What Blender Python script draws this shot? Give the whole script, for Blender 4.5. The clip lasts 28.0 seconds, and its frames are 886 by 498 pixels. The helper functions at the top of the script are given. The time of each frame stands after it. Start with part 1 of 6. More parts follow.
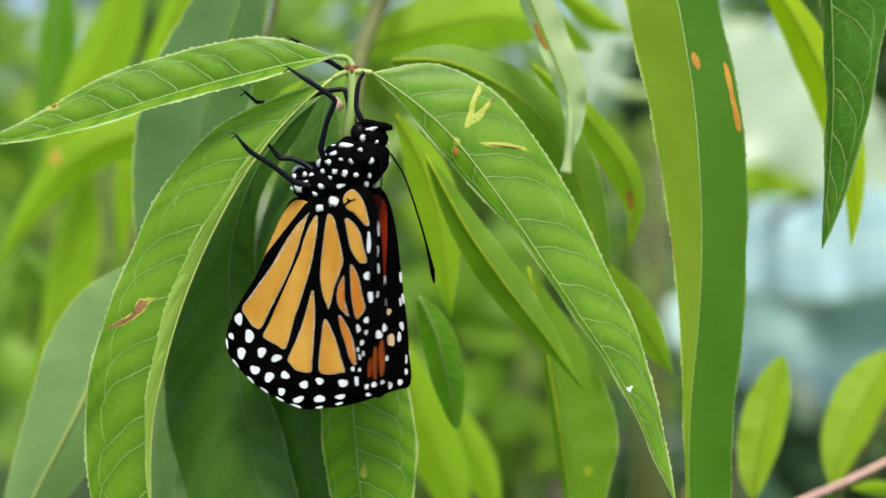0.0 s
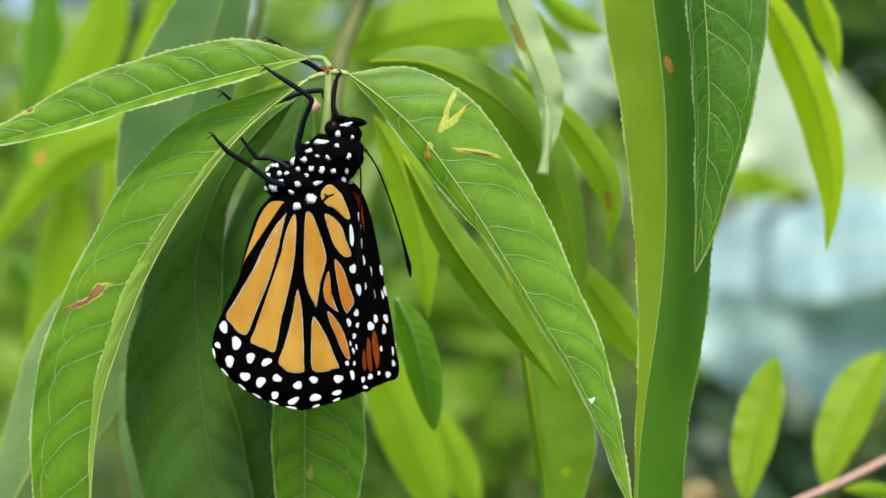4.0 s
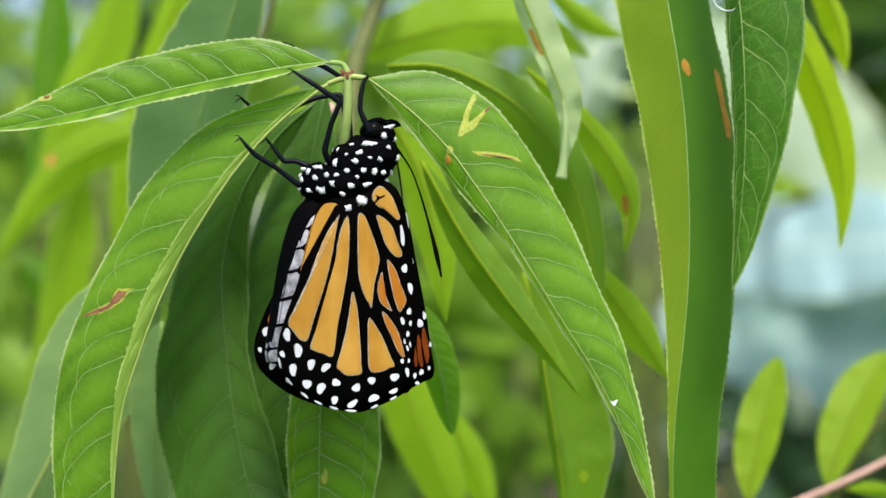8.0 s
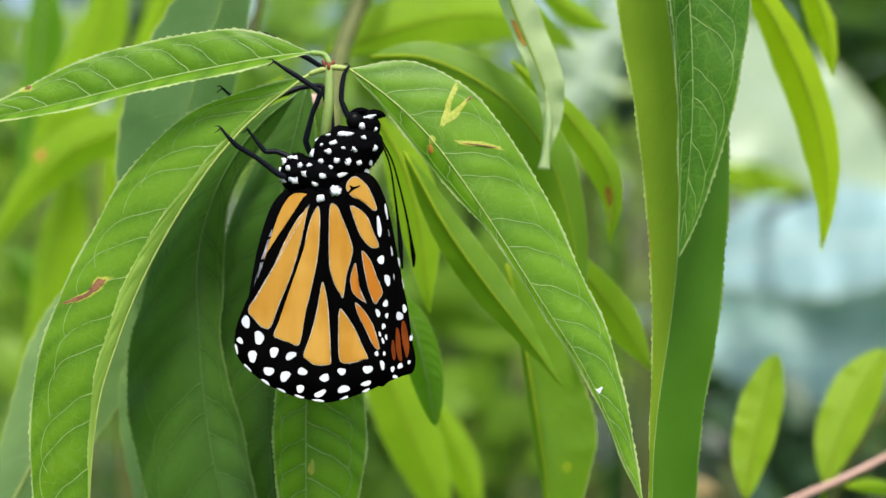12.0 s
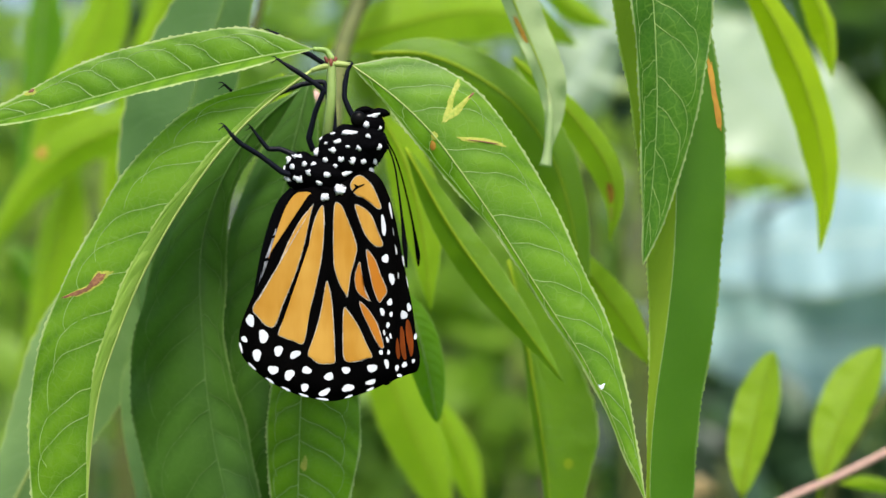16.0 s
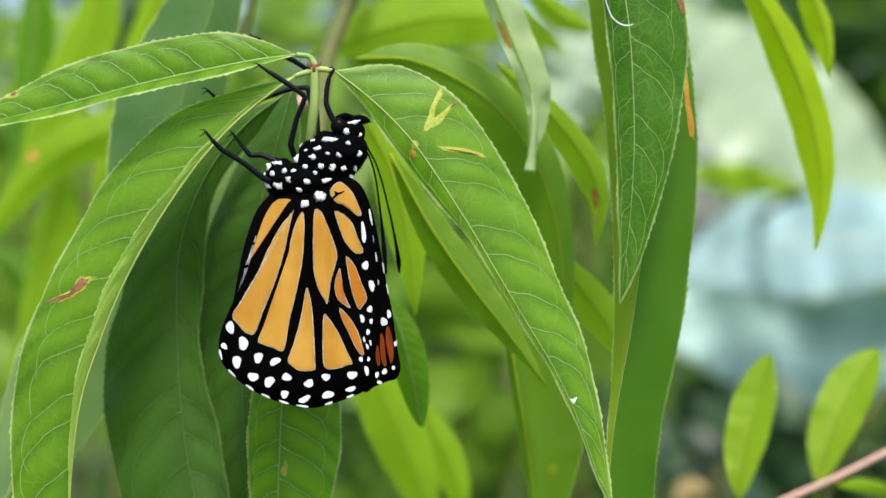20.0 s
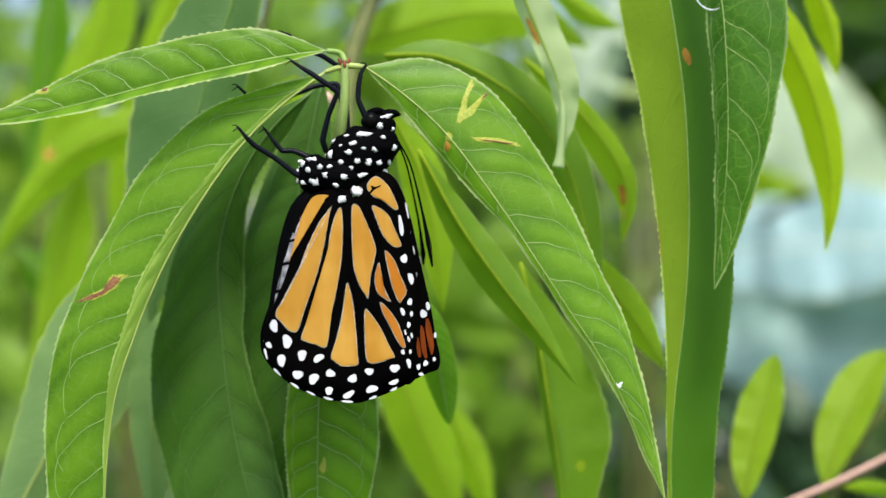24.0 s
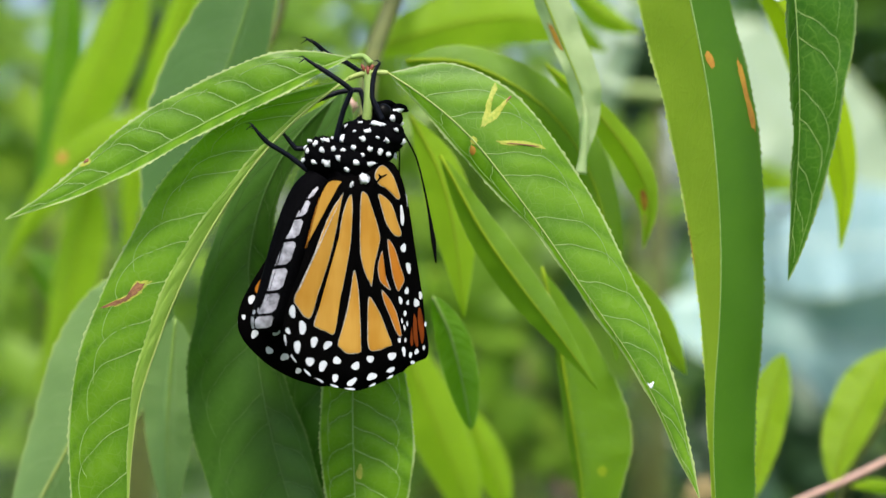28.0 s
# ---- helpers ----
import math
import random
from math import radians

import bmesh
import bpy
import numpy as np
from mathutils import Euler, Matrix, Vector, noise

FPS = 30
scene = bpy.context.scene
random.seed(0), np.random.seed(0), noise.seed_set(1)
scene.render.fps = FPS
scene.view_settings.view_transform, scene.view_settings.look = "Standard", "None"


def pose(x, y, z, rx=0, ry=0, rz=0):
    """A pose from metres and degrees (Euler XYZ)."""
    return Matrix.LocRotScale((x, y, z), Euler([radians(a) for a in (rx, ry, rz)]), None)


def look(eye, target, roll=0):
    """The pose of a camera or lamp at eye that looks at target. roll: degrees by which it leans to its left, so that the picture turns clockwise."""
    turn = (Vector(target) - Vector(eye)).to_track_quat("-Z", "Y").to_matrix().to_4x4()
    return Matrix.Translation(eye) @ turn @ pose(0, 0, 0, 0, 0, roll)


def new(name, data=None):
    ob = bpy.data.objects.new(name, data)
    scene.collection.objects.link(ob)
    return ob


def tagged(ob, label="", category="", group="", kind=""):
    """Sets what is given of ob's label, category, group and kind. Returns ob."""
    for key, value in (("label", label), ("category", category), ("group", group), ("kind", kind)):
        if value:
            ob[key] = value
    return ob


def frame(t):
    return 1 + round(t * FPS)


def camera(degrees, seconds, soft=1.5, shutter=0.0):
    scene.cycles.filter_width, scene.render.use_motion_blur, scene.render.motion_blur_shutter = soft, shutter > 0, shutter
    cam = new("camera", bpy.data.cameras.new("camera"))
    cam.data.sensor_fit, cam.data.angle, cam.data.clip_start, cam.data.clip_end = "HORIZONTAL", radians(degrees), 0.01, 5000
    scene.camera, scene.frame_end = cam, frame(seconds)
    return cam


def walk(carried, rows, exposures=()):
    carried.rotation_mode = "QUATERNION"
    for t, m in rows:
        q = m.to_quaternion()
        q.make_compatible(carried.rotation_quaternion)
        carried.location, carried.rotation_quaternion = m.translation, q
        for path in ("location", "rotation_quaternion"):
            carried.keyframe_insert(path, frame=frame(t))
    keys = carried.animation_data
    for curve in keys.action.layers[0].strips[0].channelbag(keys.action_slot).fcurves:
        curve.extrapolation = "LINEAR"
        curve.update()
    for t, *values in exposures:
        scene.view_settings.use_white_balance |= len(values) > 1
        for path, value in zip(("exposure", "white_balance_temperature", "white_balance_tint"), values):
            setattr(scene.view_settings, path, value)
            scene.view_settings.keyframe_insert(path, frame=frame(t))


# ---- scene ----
EYE = Vector((0, 0, 1.30))
MM = 0.001

# ---- camera ----
cam = camera(30.0, 28.0, shutter=0.5)
cam.data.dof.use_dof = True
cam.data.dof.focus_distance = 0.262
cam.data.dof.aperture_fstop = 11.0
CAM = [
    (0, 0.45, 0.06),
    (0.50, 0.49, 0.10),
    (1, 0.49, 0),
    (1.50, 0.45, 0),
    (2, 0.23, 0.06),
    (2.50, 0.27, 0.04),
    (3, 0.27, 0.08),
    (3.50, 0.23, 0.10),
    (5.50, 0.22, 0.16),
    (6, 0.45, 0.10),
    (6.50, 0.55, 0.06),
    (7, 0.67, 0.06),
    (7.50, 0.33, 0.10),
    (8, 0.33, 0.10),
    (8.50, 0.39, 0.10),
    (9, 0.37, 0.10),
    (9.50, 0.31, 0.12),
    (10, 0.31, 0.10),
    (10.50, 0.27, 0.02),
    (11, 0.18, -0.14),
    (11.50, 0.25, -0.02),
    (13.50, 0.22, 0.02),
    (14, 0.22, -0.08),
    (14.50, 0.23, -0.02),
    (15, 0.22, -0.06),
    (15.50, 0.16, -0.12),
    (16, 0.12, -0.08),
    (16.50, 0.12, 0),
    (17, 0.12, 0),
    (17.50, 0.06, 0),
    (18, 0, 0),
    (18.50, 0, 0),
    (19, 0, 0),
    (19.50, 0, 0),
    (20, 0, 0),
    (20.50, 0, 0),
    (22.50, 0, 0),
    (23, 0.10, 0.04),
    (23.50, 0.16, 0.04),
    (24, 0.23, 0.04),
    (24.50, 0.45, 0),
    (25, 0.67, 0.04),
    (25.50, 0.53, 0.04),
    (26, 0.67, 0.10),
    (26.50, 0.55, 0),
    (27, 0.49, -0.02),
    (27.50, 0.51, 0.04),
    (28, 0.47, 0),
]
walk(cam, [(t, pose(*EYE, 90 + pitch, 0, yaw)) for t, yaw, pitch in CAM], [(0, 0.87), (28, 0.87)])

# ---- world and light: bright, hazy daylight ----
SUN_UP, SUN_ROUND = 58.0, 172.0
world = bpy.data.worlds.new("world")
scene.world = world
world.use_nodes = True
wn = world.node_tree
sky = wn.nodes.new("ShaderNodeTexSky")
sky.sky_type = "NISHITA"
sky.sun_disc = False
sky.sun_elevation, sky.sun_rotation = radians(SUN_UP), radians(SUN_ROUND)
sky.dust_density, sky.air_density = 3.0, 1.0
wn.links.new(sky.outputs[0], wn.nodes["Background"].inputs[0])
wn.nodes["Background"].inputs[1].default_value = 0.15
sun = new("sun", bpy.data.lights.new("sun", "SUN"))
sun.data.energy, sun.data.angle, sun.data.color = 3.0, radians(14), (1.0, 0.96, 0.9)
az = radians(SUN_ROUND)
sun.matrix_world = look((0, 0, 0), Vector((-math.sin(az) * math.cos(radians(SUN_UP)), -math.cos(az) * math.cos(radians(SUN_UP)), -math.sin(radians(SUN_UP)))))


# ---- materials ----
class Nodes:
    def __init__(self, name):
        self.mat = bpy.data.materials.new(name)
        self.mat.use_nodes = True
        self.tree = self.mat.node_tree
        self.tree.nodes.clear()
        self.out = self.add("OutputMaterial")

    def add(self, kind, ins=None, **props):
        n = self.tree.nodes.new("ShaderNode" + kind)
        for k, v in props.items():
            if k == "operation":
                n.operation = v
            elif k == "data_type":
                n.data_type = v
            elif k == "feature":
                n.feature = v
            elif k == "wave":
                n.wave_type = v
            elif k == "attribute_name":
                n.attribute_name = v
            elif k == "uv_map":
                n.uv_map = v
        for k, v in (ins or {}).items():
            self.put(n, k, v)
        return n

    def put(self, n, key, v):
        sock = n.inputs[key]
        if isinstance(v, bpy.types.NodeSocket):
            self.tree.links.new(v, sock)
        else:
            sock.default_value = v

    def math(self, op, a, b=0.0, c=0.0):
        return self.add("Math", {0: a, 1: b, 2: c}, operation=op).outputs[0]

    def mix(self, fac, a, b):
        n = self.add("Mix", {0: fac, 6: a, 7: b}, data_type="RGBA")
        return n.outputs[2]

    def ramp(self, v, lo, hi):
        return self.add("MapRange", {0: v, 1: lo, 2: hi, 3: 0.0, 4: 1.0}).outputs[0]

    def noise(self, vec, scale, detail=3.0):
        return self.add("TexNoise", {"Vector": vec, "Scale": scale, "Detail": detail}).outputs["Fac"]

    def done(self, shader):
        self.tree.links.new(shader, self.out.inputs[0])
        return self.mat


def rgb(r, g, b):
    return (r, g, b, 1.0)


def leaf_material(name, dark, light, vein, through_col, see=0.45, rough=0.42, veins=13.0, net=260.0, vein_amount=0.7, gloss=0.5, ridges=0.5, edge=0.85):
    """A leaf blade: side veins and a fine net in the blade's own lengths, blotches, a pale toothed rim, light coming through."""
    k = Nodes(name)
    uv = k.add("UVMap").outputs[0]
    sep = k.add("SeparateXYZ", {0: uv})
    u, v = sep.outputs[0], sep.outputs[1]
    obj = k.add("TexCoord").outputs["Object"]
    rnd = k.add("ObjectInfo").outputs["Random"]
    warp = k.noise(obj, 34.0, 2.0)
    av = k.math("ABSOLUTE", v)
    bend = k.math("ADD", k.math("MULTIPLY", k.math("POWER", av, 1.25), 0.95), k.math("MULTIPLY", k.math("POWER", av, 6.0), 1.1))
    side = k.math("MULTIPLY", k.math("SIGN", v), 0.22)
    a = k.math("ADD", k.math("SUBTRACT", k.math("MULTIPLY", u, veins), bend), k.math("ADD", side, k.math("MULTIPLY", warp, 0.9)))
    line = k.math("ABSOLUTE", k.math("SUBTRACT", k.math("FRACT", a), 0.5))
    width = k.math("MULTIPLY_ADD", av, -0.012, 0.025)
    lat = k.math("SUBTRACT", 1.0, k.ramp(k.math("DIVIDE", line, width), 0.3, 1.0))
    line2 = k.math("ABSOLUTE", k.math("SUBTRACT", k.math("FRACT", k.math("MULTIPLY_ADD", warp, 1.6, k.math("MULTIPLY", a, 2.0))), 0.5))
    lat2 = k.math("MULTIPLY", k.math("SUBTRACT", 1.0, k.ramp(line2, 0.012, 0.045)), k.math("MULTIPLY", k.math("SUBTRACT", 1.0, k.ramp(av, 0.35, 0.7)), 0.22))
    lat = k.math("MAXIMUM", lat, lat2)
    lay = k.add("CombineXYZ", {0: k.math("MULTIPLY_ADD", av, -5.0, k.math("MULTIPLY", u, net * 0.24)), 1: k.math("MULTIPLY", v, 3.6), 2: k.math("MULTIPLY", rnd, 40.0)}).outputs[0]
    cell = k.add("TexVoronoi", {"Vector": lay, "Scale": 1.0, "Randomness": 0.85}, feature="DISTANCE_TO_EDGE").outputs["Distance"]
    small = k.add("TexVoronoi", {"Vector": lay, "Scale": 3.1}, feature="DISTANCE_TO_EDGE").outputs["Distance"]
    fine = k.math("MULTIPLY", k.math("SUBTRACT", 1.0, k.ramp(cell, 0.010, 0.05)), 0.15)
    fine = k.math("MAXIMUM", fine, k.math("MULTIPLY", k.math("SUBTRACT", 1.0, k.ramp(small, 0.015, 0.10)), 0.09))
    lat = k.math("MULTIPLY", lat, k.math("SUBTRACT", 1.0, k.math("MULTIPLY", k.ramp(av, 0.93, 0.97), 0.8)))
    rim = k.ramp(av, 0.968, 0.988)
    vf = k.math("MULTIPLY", k.math("MAXIMUM", k.math("MULTIPLY", lat, 0.8), fine), vein_amount)
    blotch = k.ramp(k.noise(obj, 55.0, 5.0), 0.34, 0.66)
    tone = k.math("ADD", k.math("ADD", k.math("MULTIPLY", blotch, 0.65), k.math("MULTIPLY", rnd, 0.2)), k.math("MULTIPLY", k.math("POWER", av, 2.0), 0.3))
    base = k.mix(tone, rgb(*dark), rgb(*light))
    speck = k.ramp(k.noise(obj, 700.0, 2.0), 0.3, 0.7)
    base = k.mix(k.math("MULTIPLY", speck, 0.25), base, k.mix(0.5, base, rgb(*dark)))
    col = k.mix(vf, base, rgb(*vein))
    col = k.mix(k.math("MULTIPLY", rim, edge), col, rgb(0.46, 0.54, 0.18))
    quilt = k.math("MULTIPLY", k.math("SINE", k.math("MULTIPLY", k.math("SUBTRACT", k.math("FRACT", a), 0.0), 3.14159)), -ridges)
    height = k.math("ADD", k.math("MULTIPLY_ADD", quilt, -1.0, k.math("MULTIPLY", k.math("MAXIMUM", lat, fine), -0.8)), k.math("MULTIPLY", k.noise(obj, 160.0, 3.0), 1.2))
    bump = k.add("Bump", {"Height": height, "Strength": 0.38, "Distance": 0.0008}).outputs[0]
    p = k.add("BsdfPrincipled", {"Base Color": col, "Roughness": rough, "Normal": bump, "Specular IOR Level": gloss})
    tcol = k.mix(k.math("MULTIPLY", vf, 0.5), k.mix(tone, rgb(*through_col), rgb(*[min(1.0, c * 1.25) for c in through_col])), rgb(*vein))
    tr = k.add("BsdfTranslucent", {"Color": tcol, "Normal": bump})
    return k.done(k.add("MixShader", {0: see, 1: p.outputs[0], 2: tr.outputs[0]}).outputs[0])


def blade_material(name, dark, light, net_col, through_col, see=0.4, rough=0.4, gloss=0.4, net=0.4, rim=0.75, cell=0.5, mottle=0.5, relief=0.3):
    """A leaf seen closely: an irregular net of small veins, yellower fields between the side veins, a pale rim, light coming through."""
    k = Nodes(name)
    flat = k.add("UVMap", uv_map="lengths").outputs[0]
    field = k.add("Attribute", attribute_name="field").outputs["Fac"]
    edge = k.add("Attribute", attribute_name="edge").outputs["Fac"]
    obj = k.add("TexCoord").outputs["Object"]
    rnd = k.add("ObjectInfo").outputs["Random"]
    sway = k.add("TexNoise", {"Vector": flat, "Scale": 0.5, "Detail": 2.0}).outputs["Color"]
    bent = k.add("VectorMath", {0: flat, 1: k.add("VectorMath", {0: sway, 1: (1.4, 1.4, 0.0)}, operation="MULTIPLY").outputs[0]}, operation="ADD").outputs[0]
    big = k.add("TexVoronoi", {"Vector": bent, "Scale": cell, "Randomness": 0.9}, feature="DISTANCE_TO_EDGE").outputs["Distance"]
    small = k.add("TexVoronoi", {"Vector": bent, "Scale": cell * 2.9}, feature="DISTANCE_TO_EDGE").outputs["Distance"]
    faint = k.ramp(k.noise(flat, 0.35, 2.0), 0.3, 0.65)
    lines = k.math("MULTIPLY", k.math("SUBTRACT", 1.0, k.ramp(big, 0.010, 0.045)), k.math("MULTIPLY_ADD", faint, 0.7, 0.3))
    fine = k.math("MULTIPLY", k.math("SUBTRACT", 1.0, k.ramp(small, 0.02, 0.13)), 0.3)
    web = k.math("MULTIPLY", k.math("MAXIMUM", lines, fine), net)
    blotch = k.ramp(k.noise(obj, 90.0, 4.0), 0.34, 0.66)
    broad = k.ramp(k.noise(obj, 26.0, 2.0), 0.32, 0.68)
    tone = k.math("ADD", k.math("MULTIPLY_ADD", broad, 0.35, k.math("MULTIPLY", blotch, 0.22)), k.math("MULTIPLY_ADD", field, mottle, k.math("MULTIPLY", rnd, 0.1)))
    base = k.mix(tone, rgb(*dark), rgb(*light))
    speck = k.ramp(k.noise(obj, 1500.0, 2.0), 0.3, 0.7)
    base = k.mix(k.math("MULTIPLY", speck, 0.3), base, k.mix(0.5, base, rgb(*dark)))
    margin = k.math("MULTIPLY", k.math("SUBTRACT", 1.0, k.ramp(edge, 0.05, 0.24)), rim)
    col = k.mix(margin, k.mix(web, base, rgb(*net_col)), rgb(0.52, 0.60, 0.27))
    high = k.math("ADD", k.math("MULTIPLY", web, -0.6), k.math("MULTIPLY", k.noise(obj, 210.0, 2.0), 0.9))
    bump = k.add("Bump", {"Height": high, "Strength": relief, "Distance": 0.00025}).outputs[0]
    shine = k.math("MULTIPLY_ADD", blotch, 0.12, rough - 0.06)
    p = k.add("BsdfPrincipled", {"Base Color": col, "Roughness": shine, "Normal": bump, "Specular IOR Level": gloss})
    tcol = k.mix(margin, k.mix(k.math("MULTIPLY", web, 0.6), k.mix(tone, rgb(*[c * 0.62 for c in through_col]), rgb(*[min(1.0, c * 1.2) for c in through_col])), rgb(*net_col)), rgb(0.55, 0.66, 0.2))
    tr = k.add("BsdfTranslucent", {"Color": tcol, "Normal": bump})
    return k.done(k.add("MixShader", {0: see, 1: p.outputs[0], 2: tr.outputs[0]}).outputs[0])


def plain_material(name, a, b, rough=0.6, scale=300.0, bump=0.2, dist=0.0002, sheen=0.0, see=0.0, gloss=0.5):
    k = Nodes(name)
    obj = k.add("TexCoord").outputs["Object"]
    n1, n2 = k.noise(obj, scale, 4.0), k.noise(obj, scale * 0.13, 2.0)
    f = k.math("ADD", k.math("MULTIPLY", k.ramp(n1, 0.3, 0.7), 0.6), k.math("MULTIPLY", k.ramp(n2, 0.3, 0.7), 0.4))
    col = k.mix(f, rgb(*a), rgb(*b))
    bm = k.add("Bump", {"Height": n1, "Strength": bump, "Distance": dist}).outputs[0]
    p = k.add("BsdfPrincipled", {"Base Color": col, "Roughness": rough, "Normal": bm, "Sheen Weight": sheen, "Specular IOR Level": gloss})
    if see:
        tr = k.add("BsdfTranslucent", {"Color": col})
        return k.done(k.add("MixShader", {0: see, 1: p.outputs[0], 2: tr.outputs[0]}).outputs[0])
    return k.done(p.outputs[0])


def scale_material(name, a, b, rough=0.6, see=0.0):
    """Wing scales: long faint streaks and a powdery grain."""
    k = Nodes(name)
    obj = k.add("TexCoord").outputs["Object"]
    long = k.add("Mapping", {"Vector": obj, "Scale": (500.0, 500.0, 90.0)}).outputs[0]
    streak, grain = k.noise(long, 1.0, 3.0), k.noise(obj, 5200.0, 1.0)
    broad = k.noise(obj, 130.0, 2.0)
    f = k.math("ADD", k.math("MULTIPLY", k.ramp(streak, 0.3, 0.7), 0.45), k.math("MULTIPLY", k.ramp(broad, 0.35, 0.65), 0.55))
    col = k.mix(f, rgb(*a), rgb(*b))
    bm = k.add("Bump", {"Height": grain, "Strength": 0.3, "Distance": 0.00005}).outputs[0]
    p = k.add("BsdfPrincipled", {"Base Color": col, "Roughness": rough, "Normal": bm, "Specular IOR Level": 0.01})
    if see:
        tr = k.add("BsdfTranslucent", {"Color": col})
        return k.done(k.add("MixShader", {0: see, 1: p.outputs[0], 2: tr.outputs[0]}).outputs[0])
    return k.done(p.outputs[0])


FRESH = leaf_material("fresh_leaf", (0.034, 0.116, 0.004), (0.122, 0.258, 0.008), (0.27, 0.44, 0.06), (0.25, 0.57, 0.008), vein_amount=0.62, gloss=0.24, rough=0.4, ridges=0.75)
CURLED = leaf_material("pale_curled_leaf", (0.38, 0.49, 0.24), (0.50, 0.60, 0.34), (0.42, 0.42, 0.18), (0.40, 0.58, 0.16), see=0.5, vein_amount=0.4, rough=0.55, gloss=0.2, ridges=0.1)
DUSKLEAF = leaf_material("dull_bluish_leaf", (0.044, 0.108, 0.019), (0.078, 0.162, 0.034), (0.16, 0.27, 0.10), (0.12, 0.28, 0.06), see=0.35, vein_amount=0.4, rough=0.5, ridges=0.1)
OLIVE = leaf_material("olive_leaf", (0.085, 0.185, 0.004), (0.135, 0.26, 0.006), (0.2, 0.3, 0.03), (0.27, 0.48, 0.01), see=0.42, vein_amount=0.35, gloss=0.35, ridges=0.1)
YOUNG = leaf_material("young_leaf", (0.155, 0.275, 0.010), (0.245, 0.39, 0.016), (0.32, 0.44, 0.03), (0.50, 0.74, 0.02), see=0.55, vein_amount=0.3, gloss=0.15, ridges=0.1)
LIME = leaf_material("bright_lime_leaf", (0.22, 0.34, 0.006), (0.32, 0.45, 0.010), (0.36, 0.48, 0.03), (0.62, 0.84, 0.008), see=0.55, vein_amount=0.2, gloss=0.15, ridges=0.1)
NEAR = blade_material("close_fresh_leaf", (0.022, 0.098, 0.003), (0.128, 0.258, 0.007), (0.26, 0.42, 0.07), (0.25, 0.56, 0.006), see=0.45, rough=0.44, gloss=0.28, net=0.4, mottle=0.62)
# leaves under other leaves: their shade is put into this dark colour
NEARDARK = blade_material("close_shade_dark_leaf", (0.020, 0.063, 0.007), (0.048, 0.116, 0.014), (0.085, 0.17, 0.03), (0.065, 0.19, 0.009), see=0.26, rough=0.42, gloss=0.25, net=0.3, rim=0.14, cell=0.4)
NEARDEEP = blade_material("close_deep_green_leaf", (0.020, 0.085, 0.002), (0.056, 0.160, 0.004), (0.22, 0.40, 0.05), (0.10, 0.34, 0.006), see=0.35, rough=0.42, gloss=0.3, net=0.38, rim=0.4, cell=0.42, mottle=0.35)
NEARDULL = blade_material("close_dull_leaf", (0.032, 0.108, 0.003), (0.072, 0.172, 0.007), (0.10, 0.21, 0.02), (0.14, 0.37, 0.007), see=0.38, rough=0.5, gloss=0.3, net=0.12, rim=0.2, mottle=0.25)
PALE = leaf_material("pale_underside_leaf", (0.105, 0.195, 0.055), (0.17, 0.28, 0.085), (0.35, 0.45, 0.2), (0.28, 0.46, 0.11), see=0.4, vein_amount=0.5, rough=0.6, ridges=0.1)
BROAD = leaf_material("bluish_broad_leaf", (0.16, 0.30, 0.32), (0.32, 0.48, 0.52), (0.5, 0.6, 0.55), (0.3, 0.45, 0.4), see=0.25, veins=8.0, net=120.0, rough=0.6, ridges=0.1)
PALEBROAD = leaf_material("pale_broad_leaf", (0.27, 0.36, 0.22), (0.37, 0.46, 0.31), (0.5, 0.6, 0.42), (0.4, 0.55, 0.3), see=0.35, veins=8.0, net=120.0, rough=0.4, ridges=0.1)
OVAL = leaf_material("oval_lime_leaf", (0.20, 0.33, 0.006), (0.29, 0.43, 0.010), (0.34, 0.46, 0.03), (0.52, 0.74, 0.01), see=0.5, vein_amount=0.12, ridges=0.0)
UNDER = leaf_material("leaf_underside", (0.24, 0.38, 0.045), (0.32, 0.46, 0.07), (0.36, 0.48, 0.16), (0.40, 0.66, 0.08), see=0.45, vein_amount=0.4, rough=0.55)
DUSKY = leaf_material("dusky_broad_leaf", (0.15, 0.30, 0.27), (0.36, 0.54, 0.52), (0.3, 0.4, 0.36), (0.15, 0.28, 0.22), see=0.2, veins=8.0, net=120.0, rough=0.4, ridges=0.1)
PETALPALE = plain_material("pale_pink_petal", (0.75, 0.5, 0.62), (0.9, 0.75, 0.8), 0.6, 200.0, see=0.3)
PETAL = plain_material("purple_pink_petal", (0.35, 0.05, 0.22), (0.5, 0.12, 0.33), 0.6, 200.0, see=0.3)
# dimmer copy of UNDER: the long leaf's shade is put into its colour
UNDERDIM = leaf_material("shade_tinted_leaf_underside", (0.150, 0.240, 0.014), (0.205, 0.300, 0.022), (0.22, 0.31, 0.04), (0.36, 0.54, 0.02), see=0.5, vein_amount=0.25, rough=0.6, gloss=0.15, ridges=0.1)
LIMERIB = plain_material("lime_leaf_rib", (0.30, 0.42, 0.02), (0.38, 0.50, 0.03), 0.6, see=0.55, gloss=0.1)
SIDEVEIN = plain_material("pale_side_vein", (0.24, 0.39, 0.08), (0.38, 0.53, 0.16), 0.5, 900.0, see=0.35)
# veins of these leaves, darkened with the same painted shade
DARKVEIN = plain_material("shade_dark_side_vein", (0.05, 0.12, 0.015), (0.09, 0.18, 0.03), 0.5, 900.0, see=0.2)
RIDGE = plain_material("yellowish_leaf_ridge", (0.34, 0.44, 0.10), (0.46, 0.54, 0.17), 0.5, 500.0, see=0.35)
